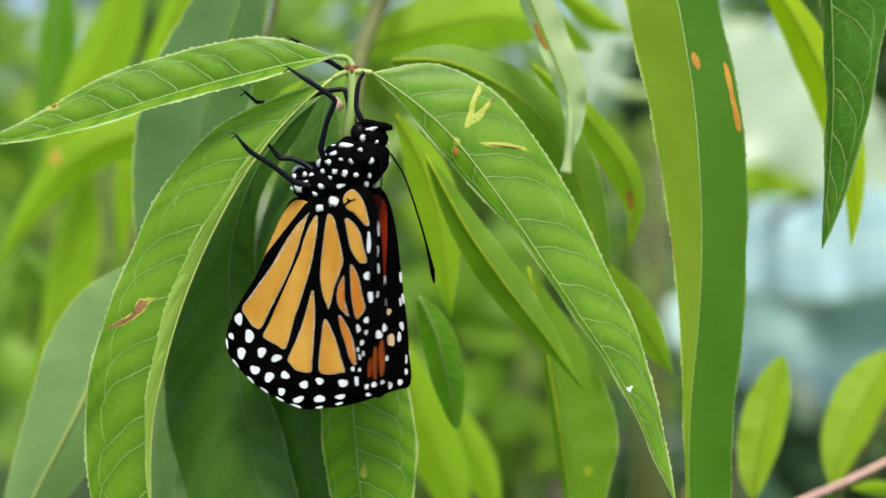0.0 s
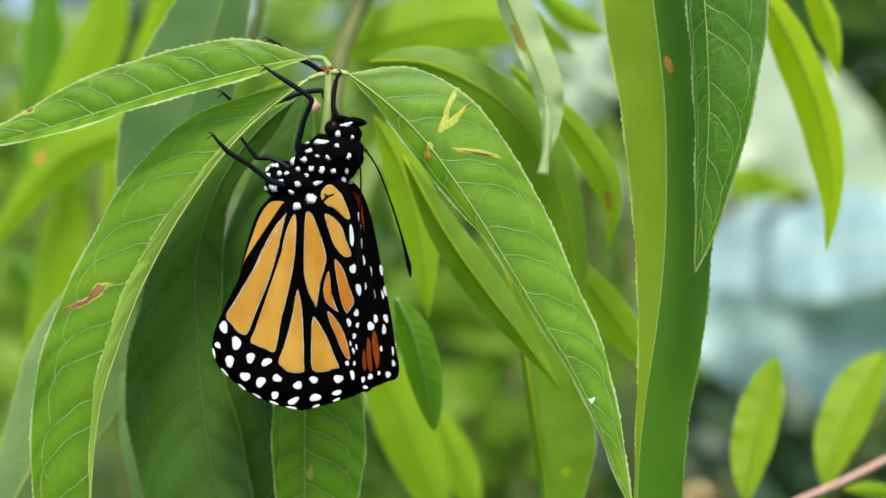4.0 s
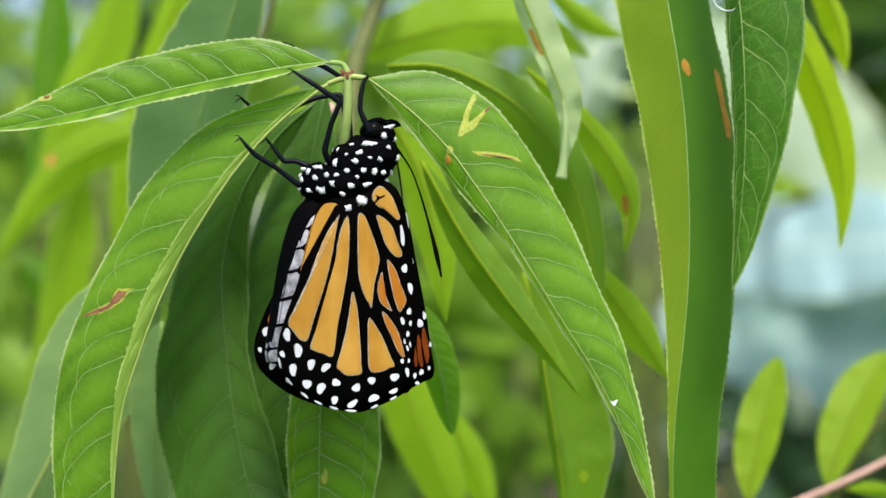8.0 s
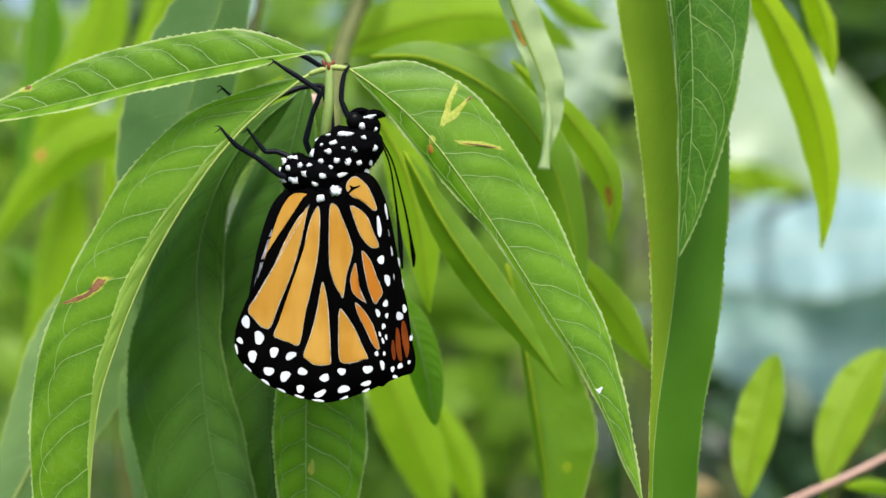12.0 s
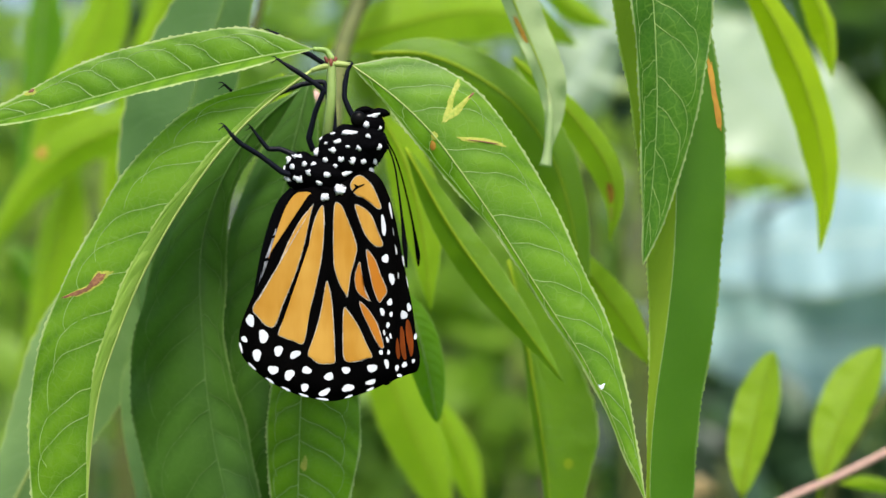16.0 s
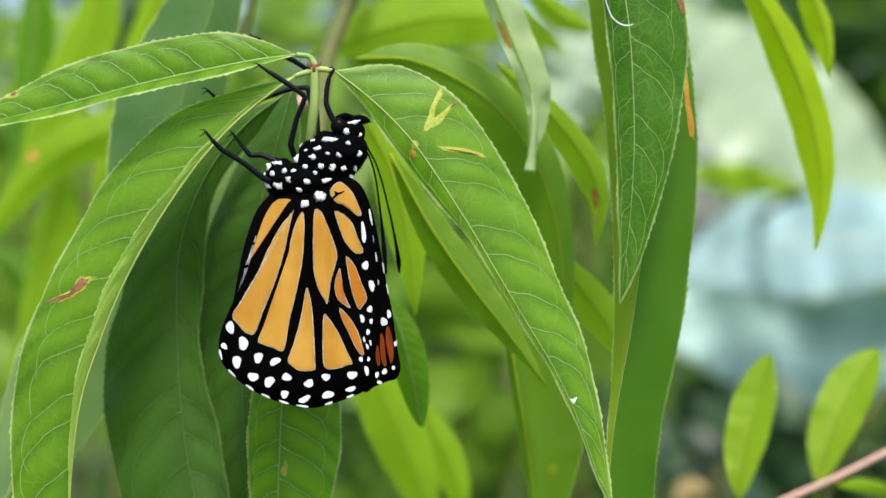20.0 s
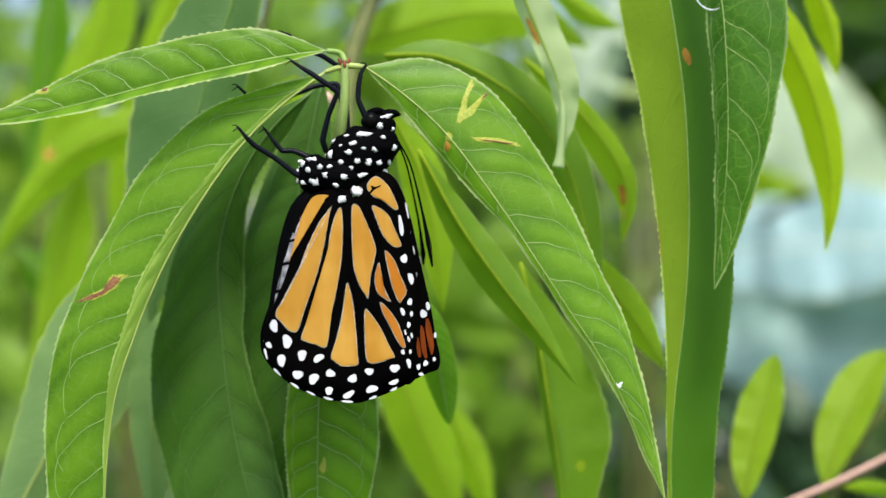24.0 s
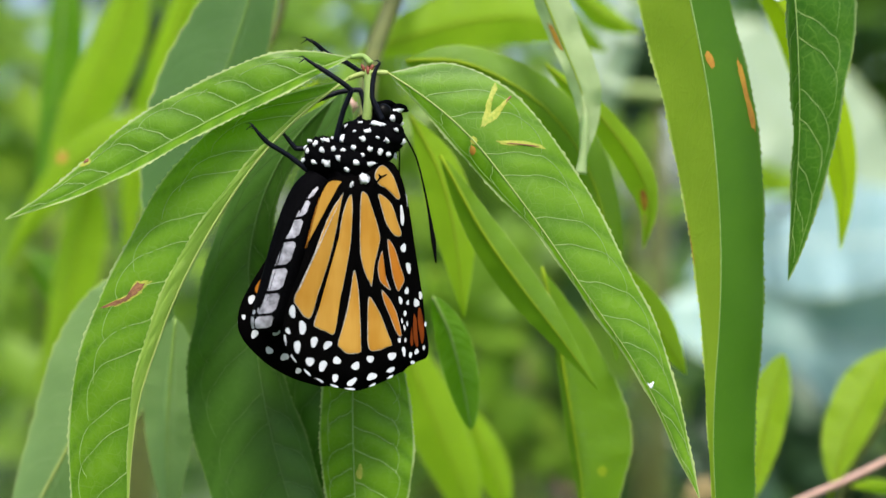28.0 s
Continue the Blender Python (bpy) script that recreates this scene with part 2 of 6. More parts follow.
DARKRIB = plain_material("dark_leaf_rib", (0.07, 0.15, 0.02), (0.11, 0.21, 0.03), 0.5)
BROADRIB = plain_material("pale_leaf_rib", (0.4, 0.5, 0.42), (0.5, 0.6, 0.5), 0.5)
RIB = plain_material("leaf_rib", (0.17, 0.30, 0.05), (0.25, 0.39, 0.08), 0.45, see=0.3)
BARK = plain_material("green_shoot", (0.16, 0.26, 0.05), (0.24, 0.32, 0.09), 0.5)
TWIG = plain_material("brown_twig", (0.055, 0.072, 0.010), (0.105, 0.115, 0.020), 0.7)
PINKTWIG = plain_material("pinkish_twig", (0.38, 0.22, 0.18), (0.48, 0.31, 0.25), 0.6)
BARKGREY = plain_material("grey_brown_bark", (0.10, 0.08, 0.06), (0.20, 0.16, 0.12), 0.85, 120.0, 0.8, 0.002)
BUD = plain_material("red_brown_bud", (0.10, 0.018, 0.01), (0.20, 0.045, 0.018), 0.6, 900.0)
SCAR = plain_material("dry_brown_scar", (0.085, 0.030, 0.010), (0.24, 0.11, 0.04), 0.8, 2500.0, 0.5)
RUST = plain_material("rusty_blemish", (0.24, 0.095, 0.004), (0.40, 0.22, 0.008), 0.7, 900.0)
DRY = plain_material("dry_tan_leaf", (0.24, 0.17, 0.07), (0.38, 0.29, 0.13), 0.8, 400.0, see=0.2)
HALO = plain_material("yellowed_leaf", (0.22, 0.33, 0.02), (0.54, 0.50, 0.07), 0.6, 2200.0, see=0.3)
SILK = plain_material("white_silk", (0.50, 0.58, 0.60), (0.74, 0.78, 0.80), 0.5)
BLACK = plain_material("black_chitin", (0.0006, 0.0006, 0.0008), (0.002, 0.002, 0.0026), 0.75, 2500.0, 0.5, 0.00008, gloss=0.015)
LEGMAT = plain_material("blue_black_leg", (0.0015, 0.002, 0.004), (0.005, 0.006, 0.012), 0.45, 2500.0, gloss=0.10)
EYEMAT = plain_material("dark_eye", (0.0015, 0.0015, 0.0015), (0.003, 0.003, 0.003), 0.35, gloss=0.05)
WHITE = plain_material("white_scales", (0.44, 0.46, 0.50), (0.60, 0.61, 0.64), 0.7, 4000.0, gloss=0.1)
FRINGE = plain_material("pale_scale_fringe", (0.01, 0.009, 0.008), (0.56, 0.53, 0.48), 0.7, 3400.0, gloss=0.1)
CREAM = plain_material("cream_scales", (0.46, 0.31, 0.17), (0.56, 0.40, 0.24), 0.7, 4000.0)
GREY = plain_material("grey_abdomen", (0.02, 0.02, 0.026), (0.46, 0.46, 0.52), 0.5, 800.0, 0.5)
WINGBLACK = scale_material("black_wing", (0.0005, 0.0005, 0.0006), (0.0016, 0.0014, 0.0014), 0.9)
ORANGE = scale_material("pale_orange_wing", (0.37, 0.175, 0.022), (0.50, 0.285, 0.058), 0.6, 0.12)
DEEPORANGE = scale_material("deep_orange_wing", (0.36, 0.125, 0.012), (0.43, 0.165, 0.022), 0.6, 0.12)
RUSTRED = scale_material("rusty_red_wing", (0.030, 0.007, 0.003), (0.26, 0.055, 0.009), 0.6, 0.1)
RED = scale_material("red_orange_wing", (0.055, 0.006, 0.003), (0.24, 0.026, 0.005), 0.55, 0.12)


# ---- mesh helpers ----
def part(name, bm, material, parent, label="", at=(0, 0, 0)):
    me = bpy.data.meshes.new(name)
    bm.to_mesh(me)
    bm.free()
    return place(name, me, material, parent, label, at)


def place(name, me, material, parent, label="", at=(0, 0, 0), smooth=True):
    if not me.materials:
        me.materials.append(material)
    if smooth:
        me.polygons.foreach_set("use_smooth", [True] * len(me.polygons))
    ob = new(name, me)
    ob.location = at
    if parent:
        ob.parent = parent
    if label:
        ob["label"] = label
    return ob


def spline(points, n, closed=False):
    """Catmull-Rom through points, n samples."""
    p = [np.array(a, float) for a in points]
    m = len(p)
    if closed:
        get = lambda i: p[i % m]
        segs = m
    else:
        p = [2 * p[0] - p[1], *p, 2 * p[-1] - p[-2]]
        get = lambda i: p[i + 1]
        segs = m - 1
    out = []
    for s in range(n):
        x = s * segs / (n if closed else n - 1)
        i = min(int(x), segs - 1)
        f = x - i
        a, b, c, d = get(i - 1), get(i), get(i + 1), get(i + 2)
        out.append(0.5 * (2 * b + (c - a) * f + (2 * a - 5 * b + 4 * c - d) * f * f + (3 * b - a - 3 * c + d) * f ** 3))
    return np.array(out)


def tube(points, radii, sides=8, n=0):
    """A bent, tapered round rod through points (metres)."""
    n = n or 4 * len(points)
    path = spline(points, n)
    rr = np.interp(np.linspace(0, 1, n), np.linspace(0, 1, len(radii)), radii)
    bm = bmesh.new()
    rings = []
    for i in range(n):
        tan = Vector(path[min(i + 1, n - 1)] - path[max(i - 1, 0)]).normalized()
        a = tan.cross(Vector((0.13, 1, 0.21))).normalized()
        b = tan.cross(a)
        rings.append([bm.verts.new(Vector(path[i]) + (a * math.cos(q) + b * math.sin(q)) * rr[i]) for q in (2 * math.pi * j / sides for j in range(sides))])
    for r, s in zip(rings, rings[1:]):
        for j in range(sides):
            bm.faces.new((r[j], r[(j + 1) % sides], s[(j + 1) % sides], s[j]))
    bm.faces.new(rings[0][::-1])
    bm.faces.new(rings[-1])
    return bm


def ball(centre, radii, turn=0.0, rough=0.0, seg=20, rings=14):
    """A lumpy ellipsoid, turned about y by degrees."""
    bm = bmesh.new()
    bmesh.ops.create_uvsphere(bm, u_segments=seg, v_segments=rings, radius=1.0)
    m = Matrix.Translation(centre) @ pose(0, 0, 0, 0, turn, 0) @ Matrix.Diagonal((*radii, 1))
    for v in bm.verts:
        if rough:
            v.co *= 1 + rough * noise.noise(v.co * 3.1 + Vector(centre) * 1000)
        v.co = m @ v.co
    return bm


# ---- leaves ----
def lance(u, full=0.42, blunt=False):
    """Outline of a lance-shaped blade: 0 at both ends, 1 where it is fullest."""
    u = min(max(u, 0.0), 1.0)
    x = u ** (math.log(0.5) / math.log(full))
    if blunt:
        return max(0.0, math.sin(math.pi * x)) ** 0.62
    return max(0.0, math.sin(math.pi * x)) ** 0.85 * (1 - 0.28 * max(0.0, 2 * u - 1) ** 1.5)


class Blade:
    """A leaf blade along a midrib, in mm. wa, wb: width of the side to the left and to the right of the rib; da, db: how far the rims lie behind it."""

    def __init__(self, path, wa, wb, da=0.0, db=0.0, full=0.42, wave=0.6, seed=0, blunt=False, gap=0.0, quilt=0.22):
        self.table, self.blunt, self.gap, self.quilt = None, blunt, gap, quilt
        self.profile = None
        if isinstance(wa, tuple):
            self.profile = [spline([(w,) for w in side], 121)[:, 0] for side in (wa, wb)]
            wa, wb = max(wa, key=abs), max(wb, key=abs)
        self.path, self.w, self.d, self.full, self.wave, self.seed = spline(path, 81), (wa, wb), (da, db), full, wave, seed
        self.length = float(np.linalg.norm(np.diff(self.path, axis=0), axis=1).sum())

    def width(self, u, s):
        """Width of one half, in mm, and its share of the greatest width."""
        if self.profile is None:
            p = lance(u, self.full, self.blunt)
            return self.w[s] * p, p
        w = float(np.interp(u * 120, range(121), self.profile[s]))
        return w, min(1.0, abs(w / self.w[s]))

    def ahead(self, q, s):
        """How far towards the tip a side vein has run, in mm, when it is q of the way to the rim."""
        return abs(self.w[s]) * (0.62 * q + 0.38 * q ** 3)

    def phase(self, u, q, s):
        """Whole numbers lie on the side veins."""
        x = (u * self.length - self.ahead(q, s)) / self.gap + 0.4 * s
        return x + 0.16 * math.sin(2.7 * x + self.seed + s)

    def at(self, u, v, tooth=1.0):
        x = min(max(u, 0.0), 1.0) * 80
        i = min(int(x), 79)
        c = self.path[i] + (self.path[i + 1] - self.path[i]) * (x - i)
        t = self.path[min(i + 2, 80)] - self.path[max(i - 1, 0)]
        n = np.array((-t[2], 0.0, t[0]))
        n /= max(1e-9, np.linalg.norm(n))
        s = 0 if v > 0 else 1
        q = abs(v)
        w, p = self.width(u, s)
        d = self.d[s] * p
        lift = self.wave * p * q * q * (math.sin(u * 21 + self.seed * 1.7 + s * 2) + 0.6 * math.sin(u * 47 + self.seed))
        bow = 0.10 * abs(self.w[s]) * p * (q - q * q)
        if self.gap:
            bow += self.quilt * math.sin(math.pi * (self.phase(u, q, s) % 1.0)) * min(1.0, 4 * q) * min(1.0, 3 * (1 - q)) * p
        return c + n * (w * q * tooth * (1 if s == 0 else -1)) + np.array((0.0, d * q + lift - bow, 0.0))


HALF = (0.05, 0.12, 0.22, 0.32, 0.42, 0.52, 0.62, 0.72, 0.81, 0.89, 0.95, 0.985, 1.0)
COLS = (*[-q for q in HALF[::-1]], 0.0, *HALF)


def side_veins(ob, blade, origin, material, thick):
    """The side veins of a blade: each leaves the midrib forwards and arches into the next one before the rim."""
    for s, sign in ((0, 1), (1, -1)):
        if abs(blade.w[s]) < 2.5:
            continue
        count = int(blade.length / blade.gap)
        for n in range(1, count):
            x = n - 0.4 * s
            u0 = (x - 0.16 * math.sin(2.7 * n + blade.seed + s)) * blade.gap / blade.length
            wiggle = 0.05 * math.sin(5.1 * n + blade.seed)
            trail = [(u0 + blade.ahead(q, s) / blade.length, q) for q in (0.0, 0.15, 0.3, 0.45, 0.6, 0.72 + wiggle)]
            reach = trail[-1][0]
            step = blade.gap / blade.length
            trail += [(reach + 0.42 * step, 0.80 + wiggle), (reach + 0.85 * step, 0.78 + wiggle), (reach + 1.1 * step, 0.70)]
            trail = [(u, q) for u, q in trail if 0.02 < u < 0.97]
            if len(trail) < 5:
                continue
            trail = [(u + 0.03 * step * math.sin(7.7 * n + 4.1 * k + s), q) for k, (u, q) in enumerate(trail)]
            line = [(blade.at(u, sign * max(q, 0.001)) - origin + np.array((0.0, -0.02, 0.0))) * MM for u, q in trail]
            part("vein", tube(line, [thick * MM, thick * 0.8 * MM, thick * 0.65 * MM, thick * 0.4 * MM], 5, 22), material, ob)


def leaf(parent, path, wa, wb, da, db, material, full=0.42, wave=0.4, fine=False, petiole=None, name="leaf", label="", rib=0.35, seed=0, ribmat=None, under=0, undermat=None, blunt=False, gap=0.0, vein=None, quilt=0.22, thick=0.095):
    """One leaf of a shoot: blade with midrib and stalk. Its origin is where the blade starts. under: the half (1 left, -1 right of the rib) that is folded up and shows its pale underside."""
    ribmat = ribmat or {NEARDARK: DARKVEIN, NEAR: SIDEVEIN, NEARDEEP: SIDEVEIN, NEARDULL: SIDEVEIN, DUSKLEAF: DARKRIB, YOUNG: LIMERIB, OVAL: LIMERIB, LIME: LIMERIB, OLIVE: LIMERIB, BROAD: BROADRIB, DUSKY: BROADRIB, PALEBROAD: BROADRIB}.get(material)
    blade = Blade(path, wa, wb, da, db, full, wave, seed, blunt, gap, quilt)
    origin = np.array(path[0], float)
    rows = 3 * int(blade.length / 1.25) if fine else 36
    cols = COLS if fine else (-1.0, -0.6, -0.25, 0.0, 0.25, 0.6, 1.0)
    verts, uvs, faces, lengths, fields, edges = [], [], [], [], [], []
    for i in range(rows + 1):
        u = 0.004 + 0.992 * i / rows
        for v in cols:
            s = 0 if v > 0 else 1
            w = abs(blade.width(u, s)[0])
            tooth = 1.0
            if abs(v) == 1.0 and fine:
                saw = (0.0, 0.14, 0.27)[i % 3] * (0.8 + 0.35 * math.sin((i // 3) * 2.3 + seed + s))
                tooth = 1.0 + (saw * min(1.0, w / 2.0) + 0.10 * math.sin(i * 0.21 + 2 * seed + s)) / max(0.3, w)
            elif abs(v) == 1.0:
                tooth = (1.013 if i % 2 else 0.988) + 0.006 * math.sin(i * 2.3 + seed) + 0.006 * math.sin(i * 0.31 + 2 * seed)
            verts.append((blade.at(u, v, tooth) - origin) * MM)
            uvs.append((u, v))
            lengths.append((u * blade.length + 7.3 * seed, v * w + 3.1 * seed))
            fields.append(math.sin(math.pi * (blade.phase(u, abs(v), s) % 1.0)) * min(1.0, 3 * abs(v)) if gap else 0.5)
            edges.append((1 - abs(v)) * w)
    nc = len(cols)
    for i in range(rows):
        for j in range(nc - 1):
            a = i * nc + j
            faces.append((a, a + 1, a + nc + 1, a + nc))
    me = bpy.data.meshes.new(name)
    me.from_pydata([tuple(v) for v in verts], [], faces)
    layer = me.uv_layers.new(name="UVMap")
    layer.data.foreach_set("uv", [c for f in faces for k in f for c in uvs[k]])
    if fine:
        layer = me.uv_layers.new(name="lengths")
        layer.data.foreach_set("uv", [c for f in faces for k in f for c in lengths[k]])
        me.attributes.new("field", "FLOAT", "POINT").data.foreach_set("value", fields)
        me.attributes.new("edge", "FLOAT", "POINT").data.foreach_set("value", edges)
    base = np.array(parent["rest"]) if parent and "rest" in parent else np.zeros(3)
    ob = place(name, me, material, parent, label, tuple((origin - base) * MM))
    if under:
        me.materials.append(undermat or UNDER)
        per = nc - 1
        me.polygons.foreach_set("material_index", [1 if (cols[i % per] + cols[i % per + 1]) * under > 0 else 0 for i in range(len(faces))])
    ob["start"] = tuple(origin)
    n = 15
    line = [(blade.at(0.97 * k / (n - 1), 0.0) - origin + np.array((0, -0.05, 0))) * MM for k in range(n)]
    part("midrib", tube(line, [rib * MM, rib * 0.75 * MM, rib * 0.45 * MM, rib * 0.18 * MM], 6, 40 if fine else 20), ribmat or RIB, ob)
    if gap:
        side_veins(ob, blade, origin, vein or SIDEVEIN, thick)
    if petiole:
        part("petiole", tube([(np.array(p) - origin) * MM for p in petiole] + [line[0]], [0.55 * MM, 0.4 * MM], 7), ribmat or RIB, ob)
    ob["blade"] = 0
    return ob, blade


def patch(blade_leaf, pts, material, name, label="", lift=-0.12):
    """A small mark that lies on a blade: its outline in mm from the eye, laid on the blade."""
    ob, blade = blade_leaf
    origin = np.array(ob["start"])
    us, vs = np.linspace(0.01, 0.99, 220), np.linspace(-0.99, 0.99, 67)
    if blade.table is None:
        blade.table = np.array([[blade.at(u, v)[[0, 2]] for v in vs] for u in us])
    table = blade.table
    found = []
    for p in pts:
        i, j = np.unravel_index(np.argmin(((table - np.array((p[0], p[2]))) ** 2).sum(axis=2)), (220, 67))
        found.append((us[i], vs[j]))
    ring = spline(found, 5 * len(found), True)
    mid = ring.mean(axis=0)
    ring = mid + (ring - mid) * np.array([0.94 + 0.12 * math.sin(2.3 * k) * math.sin(0.9 * k + len(pts)) for k in range(len(ring))])[:, None]
    bm = bmesh.new()
    loops = []
    for f in (0.35, 0.7, 1.0):
        loops.append([bm.verts.new((blade.at(*(mid + (q - mid) * f)) - origin + np.array((0, lift * (1.3 - f * 0.6), 0))) * MM) for q in ring])
    bm.faces.new(loops[0])
    for a, b in zip(loops, loops[1:]):
        for j in range(len(a)):
            k = (j + 1) % len(a)
            bm.faces.new((a[j], b[j], b[k], a[k]))
    return part(name, bm, material, ob, label)


def thing(name, at, label, category, group="", kind=""):
    """An Empty at a place given in mm from the eye."""
    ob = new(name)
    ob.empty_display_size = 0.01
    ob.location = EYE + Vector(at) * MM
    ob["rest"] = tuple(at)
    return tagged(ob, label, category, group, kind)


# ---- ground and surroundings ----
def ground():
    k = Nodes("garden_soil_and_grass")
    obj = k.add("TexCoord").outputs["Object"]
    f = k.math("MULTIPLY", k.ramp(k.noise(obj, 5.0, 9.0), 0.45, 0.75), 0.8)
    col = k.mix(f, k.mix(k.noise(obj, 60.0), rgb(0.03, 0.07, 0.012), rgb(0.07, 0.13, 0.02)), k.mix(k.noise(obj, 90.0), rgb(0.045, 0.036, 0.02), rgb(0.085, 0.068, 0.04)))
    bump = k.add("Bump", {"Height": k.noise(obj, 40.0, 5.0), "Strength": 0.8, "Distance": 0.03}).outputs[0]
    mat = k.done(k.add("BsdfPrincipled", {"Base Color": col, "Roughness": 0.95, "Normal": bump}).outputs[0])
    n, size = 60, 400.0
    xs = [math.copysign(abs(a) ** 3, a) * size for a in np.linspace(-1, 1, n)]
    verts = [(x, y, 0.05 * noise.noise(Vector((x * 0.8, y * 0.8, 0)))) for x in xs for y in xs]
    faces = [(i * n + j, (i + 1) * n + j, (i + 1) * n + j + 1, i * n + j + 1) for i in range(n - 1) for j in range(n - 1)]
    me = bpy.data.meshes.new("ground")
    me.from_pydata(verts, [], faces)
    tagged(place("ground", me, mat, None), "uneven garden soil with patchy green grass", "ground", kind="structure")


def foliage(name, centre, spread, count, size, material, seed, droop=0.5, aspect=0.4):
    """Many small separate leaves in a cloud: centre and spread in metres."""
    rng = np.random.default_rng(seed)
    verts, faces, uvs = [], [], []
    shape = ((0.0, 0.0), (0.3, 0.85), (0.6, 0.9), (1.0, 0.0))
    for _ in range(count):
        c = np.array(centre) + rng.uniform(-1, 1, 3) * spread * rng.uniform(0.5, 1.0)
        ln = size * rng.uniform(0.6, 1.25)
        d = np.array((rng.normal(), rng.normal(), rng.normal() - droop))
        d /= np.linalg.norm(d)
        s = np.cross(d, rng.normal(size=3))
        s /= max(1e-6, np.linalg.norm(s))
        nrm = np.cross(d, s)
        b = len(verts)
        for u, w in shape:
            mid = c + d * ln * u - nrm * ln * 0.12 * u * u
            if w == 0:
                verts.append(mid)
                uvs.append((u, 0.0))
            else:
                for sd in (-1, 0, 1):
                    verts.append(mid + s * sd * w * ln * aspect * 0.5 + nrm * abs(sd) * ln * 0.06)
                    uvs.append((u, float(sd)))
        faces += [(b, b + 1, b + 2), (b, b + 2, b + 3), (b + 1, b + 4, b + 5, b + 2), (b + 2, b + 5, b + 6, b + 3), (b + 4, b + 7, b + 5), (b + 5, b + 7, b + 6)]
    me = bpy.data.meshes.new(name)
    me.from_pydata([tuple(v) for v in verts], [], faces)
    layer = me.uv_layers.new(name="UVMap")
    layer.data.foreach_set("uv", [c for f in faces for k in f for c in uvs[k]])
    return place(name, me, material, None)


def hedge(centre, spread, count, size, material, seed, label):
    """A run of shrubs so dense that single leaves cannot be told apart."""
    ob = foliage("hedge", centre, spread, count, size, material, seed)
    return tagged(ob, label, "hedge", kind="stuff")


def shrub(centre, spread, count, size, material, seed, label, droop=0.5, aspect=0.4):
    """A garden shrub: stems from the ground and a cloud of leaves."""
    c = Vector(centre)
    t = tagged(new("shrub"), label, "shrub", "garden shrubs")
    t.empty_display_size = 0.05
    t.location = (c.x, c.y, 0.0)
    ob = foliage("foliage", (0.0, 0.0, c.z), spread, count, size, material, seed, droop, aspect)
    ob.parent = t
    tagged(ob, kind="stuff")
    rng = random.Random(seed)
    for _ in range(4):
        a, b = rng.uniform(-0.6, 0.6) * spread[0], rng.uniform(-0.6, 0.6) * spread[1]
        top = c.z + rng.uniform(-0.2, 0.5) * spread[2]
        part("stem", tube([(a * 0.2, b * 0.2, -0.02), (a * 0.5, b * 0.5, top * 0.5), (a, b, top)], [0.006, 0.004, 0.0015], 6), TWIG, t)
    return t


def shrub_material(name, a, b, thr, see=0.4):
    k = Nodes(name)
    rnd = k.add("NewGeometry").outputs["Random Per Island"]
    obj = k.add("TexCoord").outputs["Object"]
    f = k.math("ADD", k.math("MULTIPLY", rnd, 0.7), k.math("MULTIPLY", k.noise(obj, 9.0), 0.3))
    col = k.mix(f, rgb(*a), rgb(*b))
    p = k.add("BsdfPrincipled", {"Base Color": col, "Roughness": 0.45})
    tr = k.add("BsdfTranslucent", {"Color": k.mix(f, rgb(*[c * 0.6 for c in thr]), rgb(*thr))})
    return k.done(k.add("MixShader", {0: see, 1: p.outputs[0], 2: tr.outputs[0]}).outputs[0])


SHRUB = shrub_material("shrub_leaves", (0.025, 0.07, 0.015), (0.09, 0.19, 0.03), (0.2, 0.42, 0.05))
LIMESHRUB = shrub_material("lime_shrub_leaves", (0.11, 0.22, 0.02), (0.22, 0.37, 0.035), (0.45, 0.68, 0.07), 0.5)
# leaf colour lowered to paint in the shade of hollows and gaps
DARKSHRUB = shrub_material("shade_dark_shrub_leaves", (0.010, 0.032, 0.012), (0.036, 0.082, 0.03), (0.06, 0.14, 0.05), 0.25)


def mw(p):
    return EYE + Vector(p) * MM


ground()
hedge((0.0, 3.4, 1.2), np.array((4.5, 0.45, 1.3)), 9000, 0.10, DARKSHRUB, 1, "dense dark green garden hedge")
hedge((0.0, 2.7, 0.75), np.array((3.0, 0.35, 0.8)), 5000, 0.08, SHRUB, 2, "mixed green shrubs before the hedge")
shrub(mw((-238.4, 1100, 41.7)), np.array((0.14, 0.12, 0.17)), 260, 0.07, LIMESHRUB, 3, "lime green shrub with drooping leaves", 0.8, 0.28)
shrub(mw((15.7, 1000, -68)), np.array((0.11, 0.1, 0.10)), 240, 0.045, SHRUB, 4, "low green shrub with small leaves", 0.2, 0.45)
shrub(mw((-7.4, 900, 98.7)), np.array((0.13, 0.1, 0.07)), 160, 0.06, LIMESHRUB, 5, "lime green drooping leaves of a shrub", 0.8, 0.28)
shrub(mw((29.3, 1300, -115.1)), np.array((0.13, 0.1, 0.12)), 70, 0.05, LIMESHRUB, 7, "sparse lime green leaves of a garden shrub", 0.1, 0.6)
shrub(mw((45.6, 1150, -15.3)), np.array((0.12, 0.1, 0.16)), 110, 0.055, LIMESHRUB, 9, "lime green leaves of a garden shrub", 0.4, 0.45)
shrub(mw((12.9, 1050, -57.1)), np.array((0.09, 0.08, 0.13)), 150, 0.05, LIMESHRUB, 10, "sunlit lime green shrub leaves", 0.3, 0.5)
shrub(mw((15.3, 800, -48.9)), np.array((0.05, 0.05, 0.08)), 60, 0.05, LIMESHRUB, 11, "sunlit lime green shrub leaves", 0.3, 0.55)
